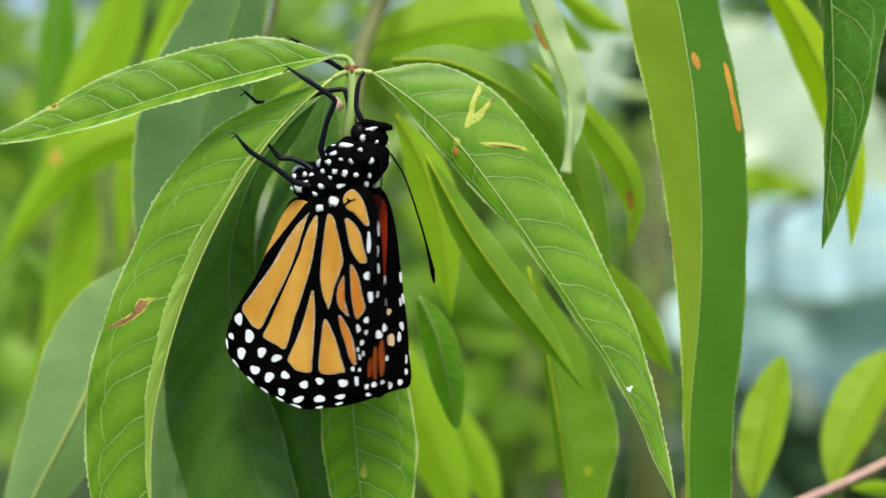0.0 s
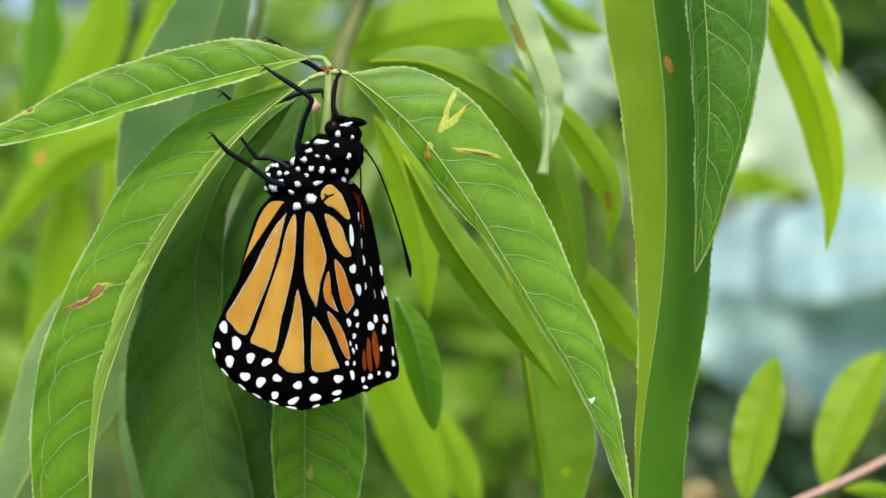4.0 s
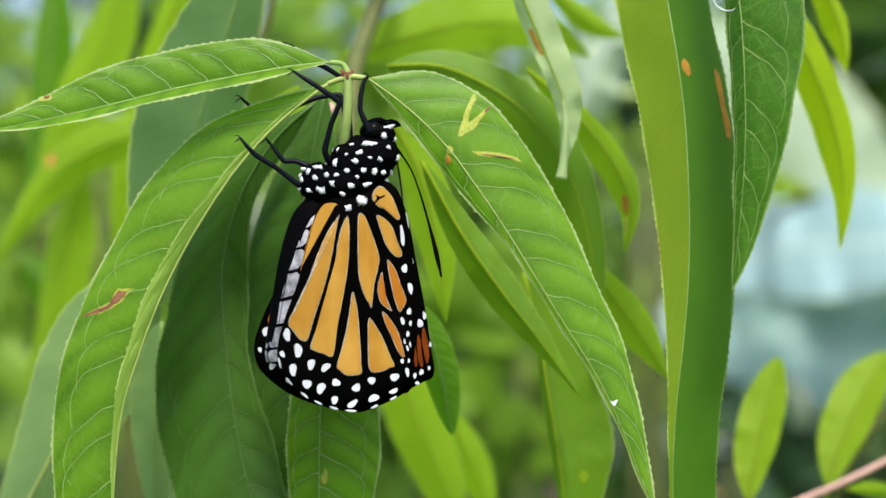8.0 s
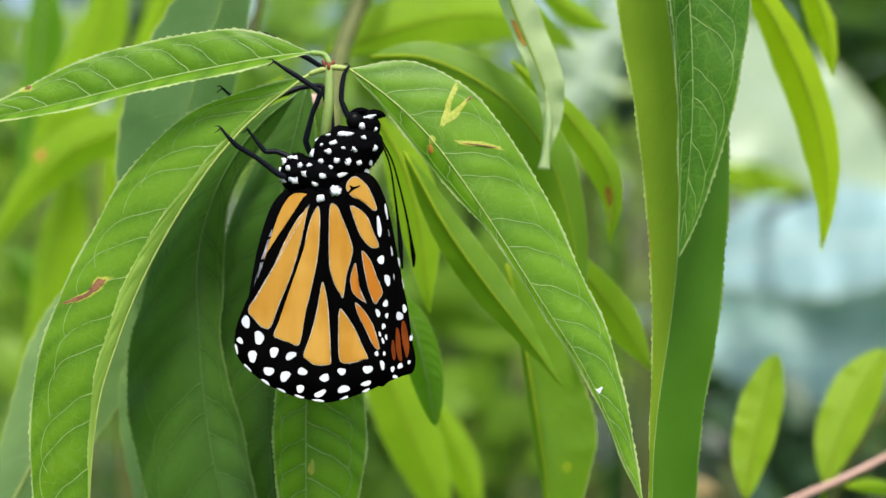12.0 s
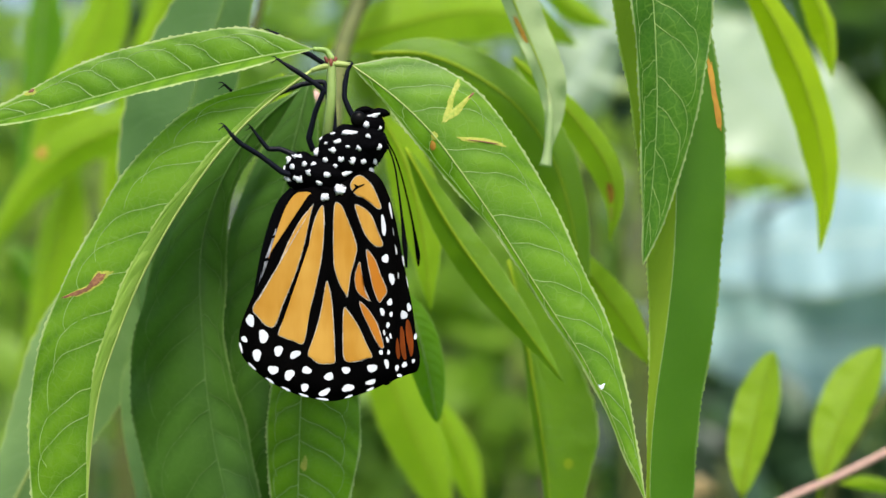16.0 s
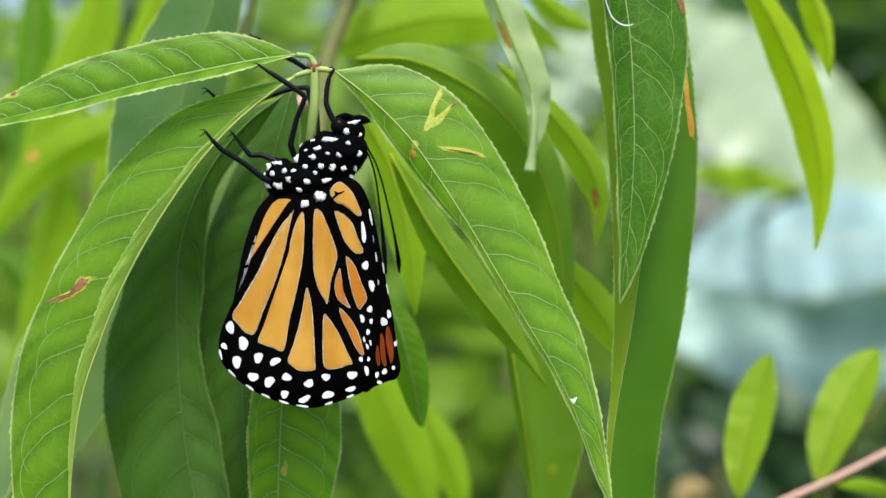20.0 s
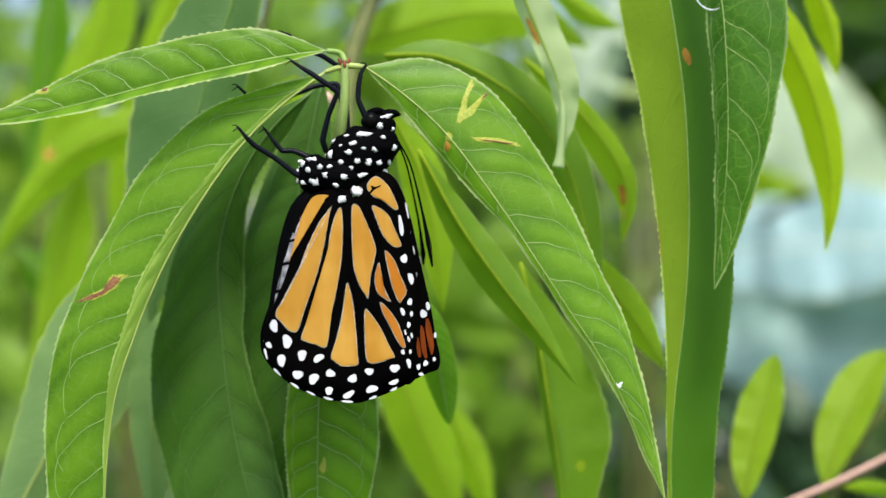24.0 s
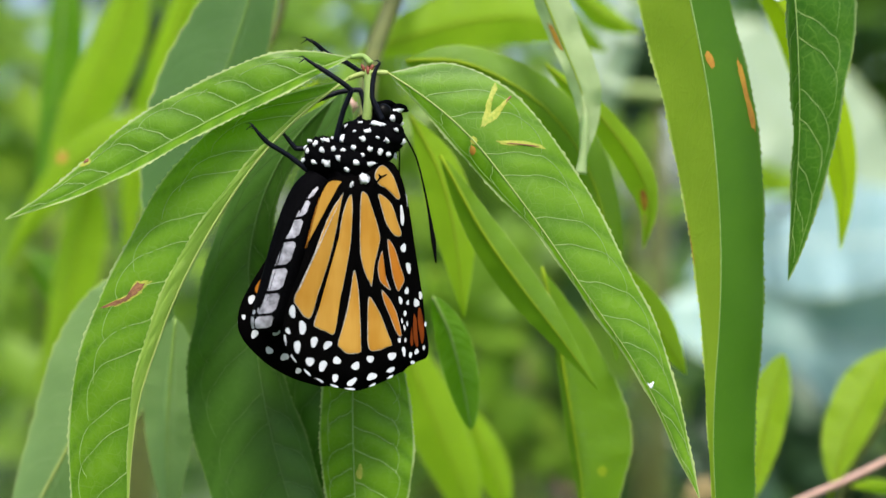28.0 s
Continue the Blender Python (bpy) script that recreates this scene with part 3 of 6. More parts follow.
shrub(mw((387.6, 1500, 205.6)), np.array((0.16, 0.15, 0.16)), 250, 0.09, SHRUB, 12, "leafy green top of a tall shrub", 0.4, 0.4)
shrub(mw((-198, 800, 30.3)), np.array((0.06, 0.1, 0.13)), 60, 0.07, LIMESHRUB, 8, "lime green shrub with drooping leaves", 0.8, 0.28)
# two dark clusters added where the hedge has only shaded gaps
shrub(mw((-132, 700, 85)), np.array((0.012, 0.02, 0.018)), 60, 0.022, DARKSHRUB, 13, "dark leaf cluster standing in for a shaded hedge gap", 0.3, 0.5)
shrub(mw((84, 720, 80)), np.array((0.010, 0.02, 0.010)), 60, 0.022, DARKSHRUB, 14, "dark leaf cluster standing in for a shaded hedge gap", 0.3, 0.5)
shrub(mw((154.8, 800, -106.4)), np.array((0.09, 0.06, 0.03)), 120, 0.035, DARKSHRUB, 6, "low shrub with shade put into its dark leaf colour", 0.2, 0.5)


def broad_leaf(path, wa, wb, da, db, material, label):
    t = thing("broad_leaf_plant", path[0], label, "plant", "broad-leaved plants")
    leaf(t, path, wa, wb, da, db, material, 0.5, 6.0, name="leaf", rib=1.2)
    low = -(EYE.z + path[0][2] * MM)
    part("stalk", tube([(0, 0, 0), (0.0, 0.12, -0.01), (0.01, 0.26, -0.05), (0.01, 0.30, low * 0.4), (0.0, 0.30, low)], [0.002, 0.004, 0.006], 7), TWIG, t)
    return t


broad_leaf([(291.5, 800, 3), (223.1, 800, 4.4), (179.4, 800, 3), (141.1, 800, -2.5), (111, 800, -16.1)], 26, 30, -4, 6, BROAD, "large bluish green leaf of a broad-leaved plant")
broad_leaf([(313.3, 860, -58.5), (228.1, 860, -46.7), (181.1, 860, -46.7), (139.9, 860, -37.9), (92.9, 860, -35)], 36, 34, -10, 12, DUSKY, "dusky bluish green leaf of a broad-leaved plant")
broad_leaf([(260.1, 840, -34.2), (214.2, 840, 20.4), (174, 840, 63.4), (139.5, 840, 97.9), (119.4, 840, 123.7)], 40, 40, -10, 20, PALEBROAD, "large pale grey-green leaf of a broad-leaved plant")
broad_leaf([(63, 600, 92), (54, 600, 72), (45, 600, 53.5), (35, 600, 33)], 13, 16, 4, 6, PALEBROAD, "pale grey-green leaf of a broad-leaved plant")
broad_leaf([(154.5, 700, 24.2), (135.4, 700, 28.5), (116.3, 700, 31.3), (97.1, 700, 33.7)], 7, 7, 2, 2, YOUNG, "narrow lime green leaf among broad leaves")


cross = thing("tall_weed", (60.4, 640, 60.4), "tall garden weed with a thin leaning lime green stem", "plant")
part("stem", tube([(np.array(p) - np.array(cross["rest"])) * MM for p in [(-49, 640, -1325), (-49, 640, -250), (-46, 640, -60), (-35, 640, 20), (-10, 640, 52), (30, 640, 62), (60, 640, 61.5), (96, 640, 59)]], [3.8 * MM, 3.4 * MM, 3.2 * MM, 2.8 * MM], 8, 60), BARK, cross)


def flower(at, size, material, label):
    """An open flower head of narrow petals round a disc."""
    f = thing("flower", at, label, "flower", "garden flowers")
    for k in range(10):
        q = 2 * math.pi * k / 10
        pts = [(size * 0.15 * math.cos(q), 0, size * 0.15 * math.sin(q)), (size * 0.6 * math.cos(q), -size * 0.1, size * 0.6 * math.sin(q)), (size * math.cos(q), size * 0.1, size * math.sin(q))]
        bm = tube([(x * MM, y * MM, z * MM) for x, y, z in pts], [size * 0.05 * MM, size * 0.2 * MM, size * 0.06 * MM], 6, 8)
        part("petal", bm, material, f)
    part("disc", ball((0, -size * 0.1 * MM, 0), (size * 0.25 * MM, size * 0.18 * MM, size * 0.25 * MM), 0, 0.2, 12, 8), HALO, f)
    part("stalk", tube([(0, 0, 0), (size * 0.1 * MM, 0.01, -0.4), (0, 0.03, -(EYE.z + at[2] * MM))], [size * 0.07 * MM, size * 0.08 * MM], 6), BARK, f)
    return f


flower((-238, 900, -64), 16, PETALPALE, "pale pink garden flower in full bloom")
flower((61.8, 900, -129.5), 8, PETAL, "small purple-pink garden flower")

# ---- small plant with oval leaves and a pink stem ----
def small_plant():
    t = thing("young_shrub", (69.4, 335, -51.4), "young shrub with oval lime leaves on a pinkish stem", "shrub")
    b = np.array(t["rest"])
    part("stem", tube([(np.array(p) - b) * MM for p in [(41.9, 335, -1140.2), (44.2, 335, -522), (46.5, 335, -224.3), (48.8, 335, -121.2), (51.1, 335, -82.3), (53.4, 335, -66.3), (56.2, 335, -59.4), (61.4, 335, -55.1), (69.4, 335, -50.8), (79.7, 335, -46.3), (93.4, 335, -39.4)]], [0.9 * MM, 0.8 * MM, 0.7 * MM], 8), PINKTWIG, t, "smooth pinkish stem")
    part("stem", tube([(np.array(p) - b) * MM for p in [(50, 352, -1125.9), (62.1, 352, -428.2), (70.5, 352, -187.6), (74.1, 352, -103.3), (76.5, 352, -73.3), (78.9, 352, -58.8), (86.1, 352, -43.2), (98.2, 352, -25.1)]], [0.9 * MM, 0.7 * MM], 8), TWIG, t, "thin brown stem")
    leaf(t, [(59.1, 330, -50.1), (60.2, 330, -41.6), (62.7, 330, -30.9), (65.2, 330, -20.9)], 4.7, 4.3, 2, 2, OVAL, 0.56, 0.3, blunt=True, petiole=[(59.9, 332, -53.8)])
    leaf(t, [(78.5, 346, -49.5), (81.1, 346, -40.1), (85.9, 346, -29.4), (91.2, 346, -20.9)], 5.4, 4.9, 3, 1, OVAL, 0.56, 0.3, blunt=True, petiole=[(78.5, 350, -54.9)])
    leaf(t, [(80.9, 340, -48.7), (87.8, 340, -48.9), (99.5, 340, -51.6)], 1.4, 1.6, 2, 2, YOUNG, 0.5, 0.3)


small_plant()
withered = thing("withered_leaf", (64, 420, -60.1), "dry tan leaf on a bare stalk", "leaf")
leaf(withered, [(73, 520, -79.8), (78.4, 520, -75.9), (85, 520, -76.6)], 4, 4, 1, 1, DRY, petiole=[(65, 520, -988), (66.8, 520, -348.2), (70.4, 520, -99.3)], ribmat=TWIG)

# ---- the peach tree whose limb carries the shoots, above and beside the view ----
tree = thing("peach_tree", (620, 520, -1300), "slender grey-brown peach tree trunk with one long limb", "tree")
part("trunk", tube([(0, 0, -0.03), (-0.01, -0.01, 0.5), (-0.02, -0.03, 1.0), (0.0, -0.04, 1.7), (0.05, -0.02, 2.2)], [0.03, 0.026, 0.022, 0.016, 0.008], 12), BARKGREY, tree)
part("limb", tube([(-0.02, -0.03, 1.05), (-0.2, -0.1, 1.28), (-0.36, -0.16, 1.40), (-0.50, -0.2, 1.415), (-0.58, -0.22, 1.398), (-0.63, -0.194, 1.388), (-0.68, -0.19, 1.383), (-0.80, -0.18, 1.36)], [0.014, 0.008, 0.005, 0.0035, 0.003, 0.0025, 0.002, 0.0012], 9, 48), BARKGREY, tree)

# ---- the shoot behind, with lime leaves ----
back = thing("peach_branch", (-36.9, 305, 39.7), "peach branch with lime green drooping leaves behind", "branch", "peach branches")
bo = np.array(back["rest"])
part("stem", tube([(np.array(p) - bo) * MM for p in [(-31.4, 348, 83.4), (-38.5, 348, 62), (-42.1, 348, 45.3), (-52.8, 348, 31)]], [1.2 * MM, 0.9 * MM, 0.6 * MM], 8), TWIG, back)
back_lime = leaf(back, [(-60.5, 390, 35.5), (-75.2, 390, 28.8), (-89.8, 390, 22.8), (-101.8, 390, 10.8), (-111.2, 390, -5.2)], 4.8, 5.8, 3, 2, YOUNG, seed=1)
leaf(back, [(-82.6, 407, 73.9), (-86.1, 407, 55.8), (-93.8, 407, 39.1), (-100.7, 407, 23.8), (-103.5, 407, 8.5)], 7.1, 6.7, 2, 4, YOUNG, seed=2)
leaf(back, [(-68.6, 415, 72.5), (-74.3, 415, 54), (-80.7, 415, 34.2), (-85, 415, 14.3), (-86.4, 415, -6.9)], 4.6, 5.2, 4, 2, YOUNG, seed=3)
leaf(back, [(-105.2, 425, 75.7), (-105.2, 425, 55.3), (-108.1, 425, 32.1), (-112.4, 425, 6)], 5, 4.6, 4, 2, FRESH, seed=4)
leaf(back, [(-96.7, 420, 20.2), (-99.6, 420, 3), (-103.9, 420, -17.1), (-111.1, 420, -35.7)], 6.8, 6.2, 2, 5, YOUNG, seed=5)
leaf(back, [(-57, 300, -2), (-61.5, 300, -10), (-66, 300, -18.5), (-71.2, 300, -29.8), (-79.4, 300, -45.4), (-88, 300, -62)], 9.0, 11.5, 4, 6, PALE, 0.45, seed=6, rib=0.75, ribmat=RIDGE)
leaf(back, [(-36.3, 300, 63.7), (-41.4, 300, 45.2), (-46.5, 300, 29.8), (-50.6, 300, 14.5), (-54.2, 300, 0.1), (-56.3, 300, -12.2)], 7.0, 12.6, 3, 5, DUSKLEAF, 0.48, seed=7)
leaf(back, [(-54.4, 298, -12.1), (-55.4, 298, -24.3), (-55.9, 298, -36.6), (-55.4, 298, -52.9)], 5.4, 5.4, 2, 5, PALE, seed=8)
leaf(back, [(-115.2, 430, 0.1), (-106.4, 430, -11.6), (-99.1, 430, -26.3), (-97.6, 430, -41)], 6.8, 5.8, 2, 5, FRESH, seed=9)

lime = thing("peach_leaf", (53.6, 310, 53.1), "lime green drooping peach leaf", "leaf", "single peach leaves")
leaf(lime, [(53.6, 310, 53.1), (59.4, 310, 46.7), (64.4, 310, 37.2), (68.4, 310, 26.6), (70.6, 310, 16), (70.9, 310, 7.5), (69.7, 310, -1)], 4.1, 3.6, 2, 3, LIME, 0.45, seed=10, petiole=[(47.6, 312, 66.2), (51, 312, 58.8)])
leaf(lime, [(66.9, 318, 57.7), (71.3, 318, 47.9), (73.7, 318, 40.3), (74.3, 318, 32.7)], 2.3, 2.7, 2, 3, LIME, 0.5, seed=11)

# ---- the peach shoot on which the butterfly hangs ----
NODE = (-20.5, 263, 28.6)
twig = thing("peach_branch", NODE, "peach shoot tip with long drooping toothed leaves", "branch", "peach branches")
no = np.array(NODE)


def rod(parent, pts, radii, material, name="stem", label=""):
    return part(name, tube([(np.array(p) - no) * MM for p in pts], [r * MM for r in radii], 9), material, parent, label)


rod(twig, [(-20.5, 263, 28.9), (-20.4, 263, 26.2), (-20.5, 263, 22.6), (-21.1, 264, 18.1), (-21.9, 268, 10.2), (-21.9, 272, -1.8)], [0.7, 0.75, 0.8, 0.85, 0.95], BARK, "stem", "green young shoot")
rod(twig, [(-11.3, 352, 81.9), (-17.2, 350, 59.9), (-21.2, 346, 48.6), (-23.7, 336, 38), (-23.9, 318, 24), (-23.1, 296, 11.2), (-22, 273, -1.8)], [2.1, 2.0, 1.9, 1.6, 1.2], TWIG, "stem", "brownish green older twig")
for k, (a, b) in enumerate(((0, 0.1), (-0.7, 0.5), (0.6, 0.5), (0.3, -0.5), (-0.5, -0.4), (0.1, 0.8))):
    part("bud", ball((a * MM, -0.6 * MM + 0.2 * k * MM, b * MM), (0.3 * MM, 0.3 * MM, 0.62 * MM), 40 * a, 0.5, 12, 8), BUD, twig, "red-brown bud")
part("stipule", tube([(np.array(p) - no) * MM for p in [(-24.4, 292, 26.4), (-25.7, 292, 25.2), (-26.5, 292, 23.7)]], [1.2 * MM, 1.4 * MM, 0.4 * MM], 8), PINKTWIG, twig)

top_left = leaf(twig, [(-23.2, 262, 30.8), (-29.2, 261.4, 30), (-35.1, 260.8, 28.8), (-41, 260.2, 27.5), (-46.8, 259.6, 26.1), (-52.6, 259, 24.5), (-58.3, 258.4, 22.9), (-64, 257.8, 21.4), (-69.8, 257.2, 20), (-75.5, 256.6, 18.9), (-81.3, 256, 18.1)],
                (0, 1.0, 1.5, 1.7, 1.7, 1.6, 1.5, 1.6, 1.6, 1.3, 0.8, 0.4, 0), (0, 2.9, 5.1, 5.9, 6.0, 6.1, 6.2, 5.7, 4.9, 3.5, 2.2, 1.1, 0), -2.2, 0.5, NEAR, wave=0.2, fine=True, petiole=[(-20.3, 263, 29.1), (-21.3, 263, 30.6)], seed=20, rib=0.16, gap=5.4)
low_left = leaf(twig, [(-23.6, 263, 27.5), (-30.7, 262.6, 22.2), (-37, 262.2, 15.9), (-42.3, 261.8, 8.8), (-47, 261.4, 1.2), (-51, 261, -6.7), (-54.2, 260.6, -14.9), (-56.9, 260.2, -23.3), (-58.1, 259.8, -32), (-58.6, 259.4, -40.7), (-59, 259, -49.5), (-59.4, 259, -58)],
                (0, -0.5, -0.8, -1.2, -1.7, -2.1, -2.0, -1.6, -0.9, -0.5, -0.2, -0.1, 0), (0, 3.6, 7.8, 10.1, 11.1, 11.1, 11.6, 11.8, 11.2, 10.3, 9.0, 6.4, 0), -1.6, 3.0, NEAR, wave=0.3, fine=True, petiole=[(-20.6, 263, 28.3), (-21.9, 263, 28.1)], seed=21, rib=0.24, ribmat=RIDGE, under=1, gap=6.2)
right = leaf(twig, [(-17.3, 263, 28.4), (-10.6, 262.7, 23.1), (-4.7, 262.4, 16.9), (0.2, 262.1, 9.9), (4.8, 261.8, 2.7), (9.1, 261.5, -4.6), (13.4, 261.2, -11.9), (17.7, 260.9, -19.1), (21.3, 260.6, -26.8), (24.1, 260.3, -34.7), (27, 260, -42.6)],
             (0, 7.0, 9.6, 10.3, 10.0, 9.6, 8.6, 7.5, 6.6, 4.7, 3.2, 1.7, 0), (0, 1.6, 2.7, 2.8, 2.1, 1.1, 0.9, 0.9, 0.8, 0.7, 0.5, 0.4, 0), 3.0, 1.0, NEAR, wave=0.3, fine=True, petiole=[(-20.1, 263, 28.7), (-18.3, 263, 28.5)], seed=22, rib=0.15, ribmat=RIDGE, gap=6.4, thick=0.075)
long_leaf = leaf(twig, [(26.7, 268, 78.9), (28.5, 268, 65.5), (30.2, 268, 52.2), (31.7, 268, 38.8), (32.9, 268, 25.4), (32.9, 268, 12.0), (32.1, 268, -1.4), (30.2, 268, -14.8), (27.8, 268, -28.0), (26.7, 268, -41.4), (26.9, 268, -54.9)],
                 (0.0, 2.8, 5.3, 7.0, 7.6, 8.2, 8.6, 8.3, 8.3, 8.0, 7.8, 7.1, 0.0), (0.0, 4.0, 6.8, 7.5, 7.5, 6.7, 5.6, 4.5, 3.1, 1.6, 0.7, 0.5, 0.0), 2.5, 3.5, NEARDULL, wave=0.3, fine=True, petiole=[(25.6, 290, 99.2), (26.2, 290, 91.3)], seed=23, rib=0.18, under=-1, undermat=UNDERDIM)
front_leaf = thing("peach_leaf", (24.2, 257, 75.6), "green peach leaf with pale veins hanging from above", "leaf", "single peach leaves")
front = leaf(front_leaf, [(24.2, 257, 75.6), (25.2, 257, 67.2), (26.2, 257, 58.8), (27, 257, 50.4), (27.9, 257, 41.9), (29, 257, 33.5), (29.5, 257, 25.1), (29.7, 257, 16.6), (29.3, 257, 8.1), (28.5, 257, -0.3), (27.4, 257, -8.7)],
             (0, 2.7, 5.5, 7.7, 8.7, 9.3, 9.3, 8.5, 7.0, 5.6, 3.9, 2.4, 0), (0, 1.3, 2.4, 3.2, 3.3, 3.2, 3.3, 3.0, 2.8, 2.4, 1.8, 0.9, 0), 2.0, 2.0, NEARDEEP, wave=0.3, fine=True, petiole=[(20.8, 258, 88.3), (23, 258, 82.1)], seed=24, rib=0.15, gap=6.0, quilt=0.18, thick=0.058)
middle = leaf(twig, [(-22.1, 274, 18.8), (-23.8, 274, 3.8), (-25.4, 274, -11.1), (-26.6, 274, -24.3), (-27.1, 274, -33.6), (-27.4, 274, -43), (-27.9, 274, -56.1), (-28.8, 274, -74.8)], 10.1, 5.8, 2.0, 3.0, NEAR, 0.56, 0.3, True, seed=25, rib=0.2, gap=6.6, quilt=0.2)
# two leaves hanging in shade, which their dark material imitates
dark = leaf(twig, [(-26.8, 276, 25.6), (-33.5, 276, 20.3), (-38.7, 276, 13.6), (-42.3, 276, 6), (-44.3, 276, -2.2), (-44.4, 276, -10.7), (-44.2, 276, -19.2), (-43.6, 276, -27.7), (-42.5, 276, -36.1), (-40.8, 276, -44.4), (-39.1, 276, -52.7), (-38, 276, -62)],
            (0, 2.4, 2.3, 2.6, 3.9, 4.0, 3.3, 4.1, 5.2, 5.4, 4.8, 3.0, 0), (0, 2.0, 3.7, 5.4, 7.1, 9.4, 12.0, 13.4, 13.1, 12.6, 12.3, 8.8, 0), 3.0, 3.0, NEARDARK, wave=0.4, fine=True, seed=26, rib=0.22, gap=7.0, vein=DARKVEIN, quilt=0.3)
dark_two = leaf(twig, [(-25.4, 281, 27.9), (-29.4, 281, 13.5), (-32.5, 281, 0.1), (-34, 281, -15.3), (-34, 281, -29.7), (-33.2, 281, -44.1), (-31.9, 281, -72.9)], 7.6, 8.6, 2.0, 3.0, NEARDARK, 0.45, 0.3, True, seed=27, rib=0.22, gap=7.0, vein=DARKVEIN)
leaf(twig, [(-15.5, 294, 33.8), (-6.4, 294, 33.8), (2.6, 294, 30.2), (10.6, 294, 24.2), (16.7, 294, 15.2), (20.2, 294, 4.1), (21.7, 294, -7.9), (22.2, 294, -20)], 4.6, 9.5, 2.0, 4.0, OLIVE, 0.42, 0.4, seed=28)
side_lime = leaf(twig, [(9.8, 300, 33.9), (19.1, 300, 24.9), (26, 300, 15.7), (28.5, 300, 8.1), (27.5, 300, 0.3)], 2.7, 3.1, 1.0, 2.0, YOUNG, 0.45, 0.3, seed=29)
curl = leaf(twig, [(3.5, 284, 58.3), (8.2, 284, 44.7), (11.7, 284, 36), (14.8, 284, 28.2), (15.7, 284, 22.9), (15.3, 284, 18.1), (14.9, 284, 13.7)], 4.1, 1.8, 1.5, 1.0, CURLED, 0.30, 1.0, seed=30, rib=0.2, ribmat=LIMERIB)
rod(twig, [(15.1, 283, 26.7), (15.6, 283, 22.3), (15.4, 283, 18.5), (15.1, 283, 15.4), (14.8, 283, 13.3)], [0.1, 0.6, 0.65, 0.75, 1.1], CURLED, "leaf_tip", "rolled pale leaf tip")
leaf(twig, [(-9.2, 286, 16.6), (-2.3, 286, 4), (4.5, 286, -5.8), (11.3, 286, -14.6), (18.4, 286, -24.4)], 3.4, 3.2, 1.0, 2.0, OLIVE, 0.45, 0.4, seed=31)
olive_broad = leaf(twig, [(8.9, 296, -2.9), (11.7, 296, -15.1), (13.6, 296, -26.2), (15.2, 296, -36.3), (16.3, 296, -46.4), (17.3, 296, -74.8)], 10.6, 1.3, 3.0, 2.0, OLIVE, 0.55, 0.4, seed=32)
leaf(twig, [(-22.4, 356, -9.6), (-16.3, 356, -24.2), (-10.2, 356, -38.8), (-4.7, 356, -52.2), (-1.7, 356, -63.1)], 5.8, 6.3, 3.0, 2.0, YOUNG, 0.5, 0.4, seed=33)
leaf(twig, [(-6.7, 362, -30.8), (-1.7, 362, -40.7), (2.6, 362, -50.6), (5.7, 362, -63)], 3.8, 4.2, 3.0, 2.0, YOUNG, 0.5, 0.4, seed=34)
leaf(twig, [(-10.6, 292, -8), (-7.6, 292, -14.5), (-5.4, 292, -22.9), (-3.8, 292, -31.6)], 3.3, 3.1, 1.0, 2.0, FRESH, 0.5, 0.3, seed=35, blunt=True)
leaf(twig, [(18.3, 304, 2.2), (25.6, 304, -7.7), (31.3, 304, -15.5), (35.9, 304, -22.8)], 3.8, 3.4, 1.0, 2.0, YOUNG, 0.5, 0.3, seed=36)
leaf(twig, [(-29.2, 358, 41.7), (-15.2, 358, 46.6), (0.7, 358, 50.3), (14.2, 358, 49.1), (26.4, 358, 42.9)], 8.1, 6, 3.0, 2.0, YOUNG, 0.5, 0.6, seed=37)
leaf(twig, [(14, 354, 60.6), (21.3, 354, 53.4), (27.3, 354, 49.1), (33.4, 354, 46.7)], 2.4, 2.6, 1.0, 2.0, YOUNG, 0.5, 0.3, seed=38)
leaf(twig, [(-14.8, 300, 24.7), (-9.6, 300, 14.5), (-6.6, 300, 2.2), (-5, 300, -12.2)], 4.5, 4.1, 1.0, 2.0, YOUNG, 0.5, 0.3, seed=39)
leaf(twig, [(-31.7, 300, 30.9), (-33.4, 300, 26.8), (-34.7, 300, 22.1), (-35.3, 300, 17)], 3.6, 4.1, 1.0, 2.0, YOUNG, 0.5, 0.3, seed=40)

patch(low_left, [(-64, 258, -8.8), (-62.5, 258, -8), (-60.3, 258, -7.1), (-58.7, 258, -6.1), (-57.8, 258, -4.7), (-56.3, 258, -4.1), (-54.6, 258, -4.3), (-55.9, 258, -5.4), (-56.8, 258, -6.4), (-59.3, 258, -7.8), (-61.6, 258, -8.8)], HALO, "yellowed_patch", "yellowed rim round a scar", -0.10)
patch(low_left, [(-63.8, 258, -8.8), (-62.1, 258, -8.3), (-60, 258, -7.3), (-58.4, 258, -6.1), (-57.5, 258, -4.8), (-56.1, 258, -4.6), (-56.6, 258, -5.7), (-57.7, 258, -6.6), (-59.6, 258, -7.8), (-61.9, 258, -8.7)], SCAR, "scar", "dry reddish brown scar", -0.2)
patch(top_left, [(-68.3, 257, 24.1), (-67.5, 257, 24.7), (-66.5, 257, 24.6), (-66.3, 257, 23.9), (-67.2, 257, 23.5), (-68.1, 257, 23.5)], HALO, "yellowed_patch", "yellow blemish", -0.10)
patch(top_left, [(-67.6, 257, 24.5), (-66.8, 257, 24.7), (-66.6, 257, 24.1), (-67.4, 257, 23.9)], SCAR, "scar", "small brown hole", -0.2)
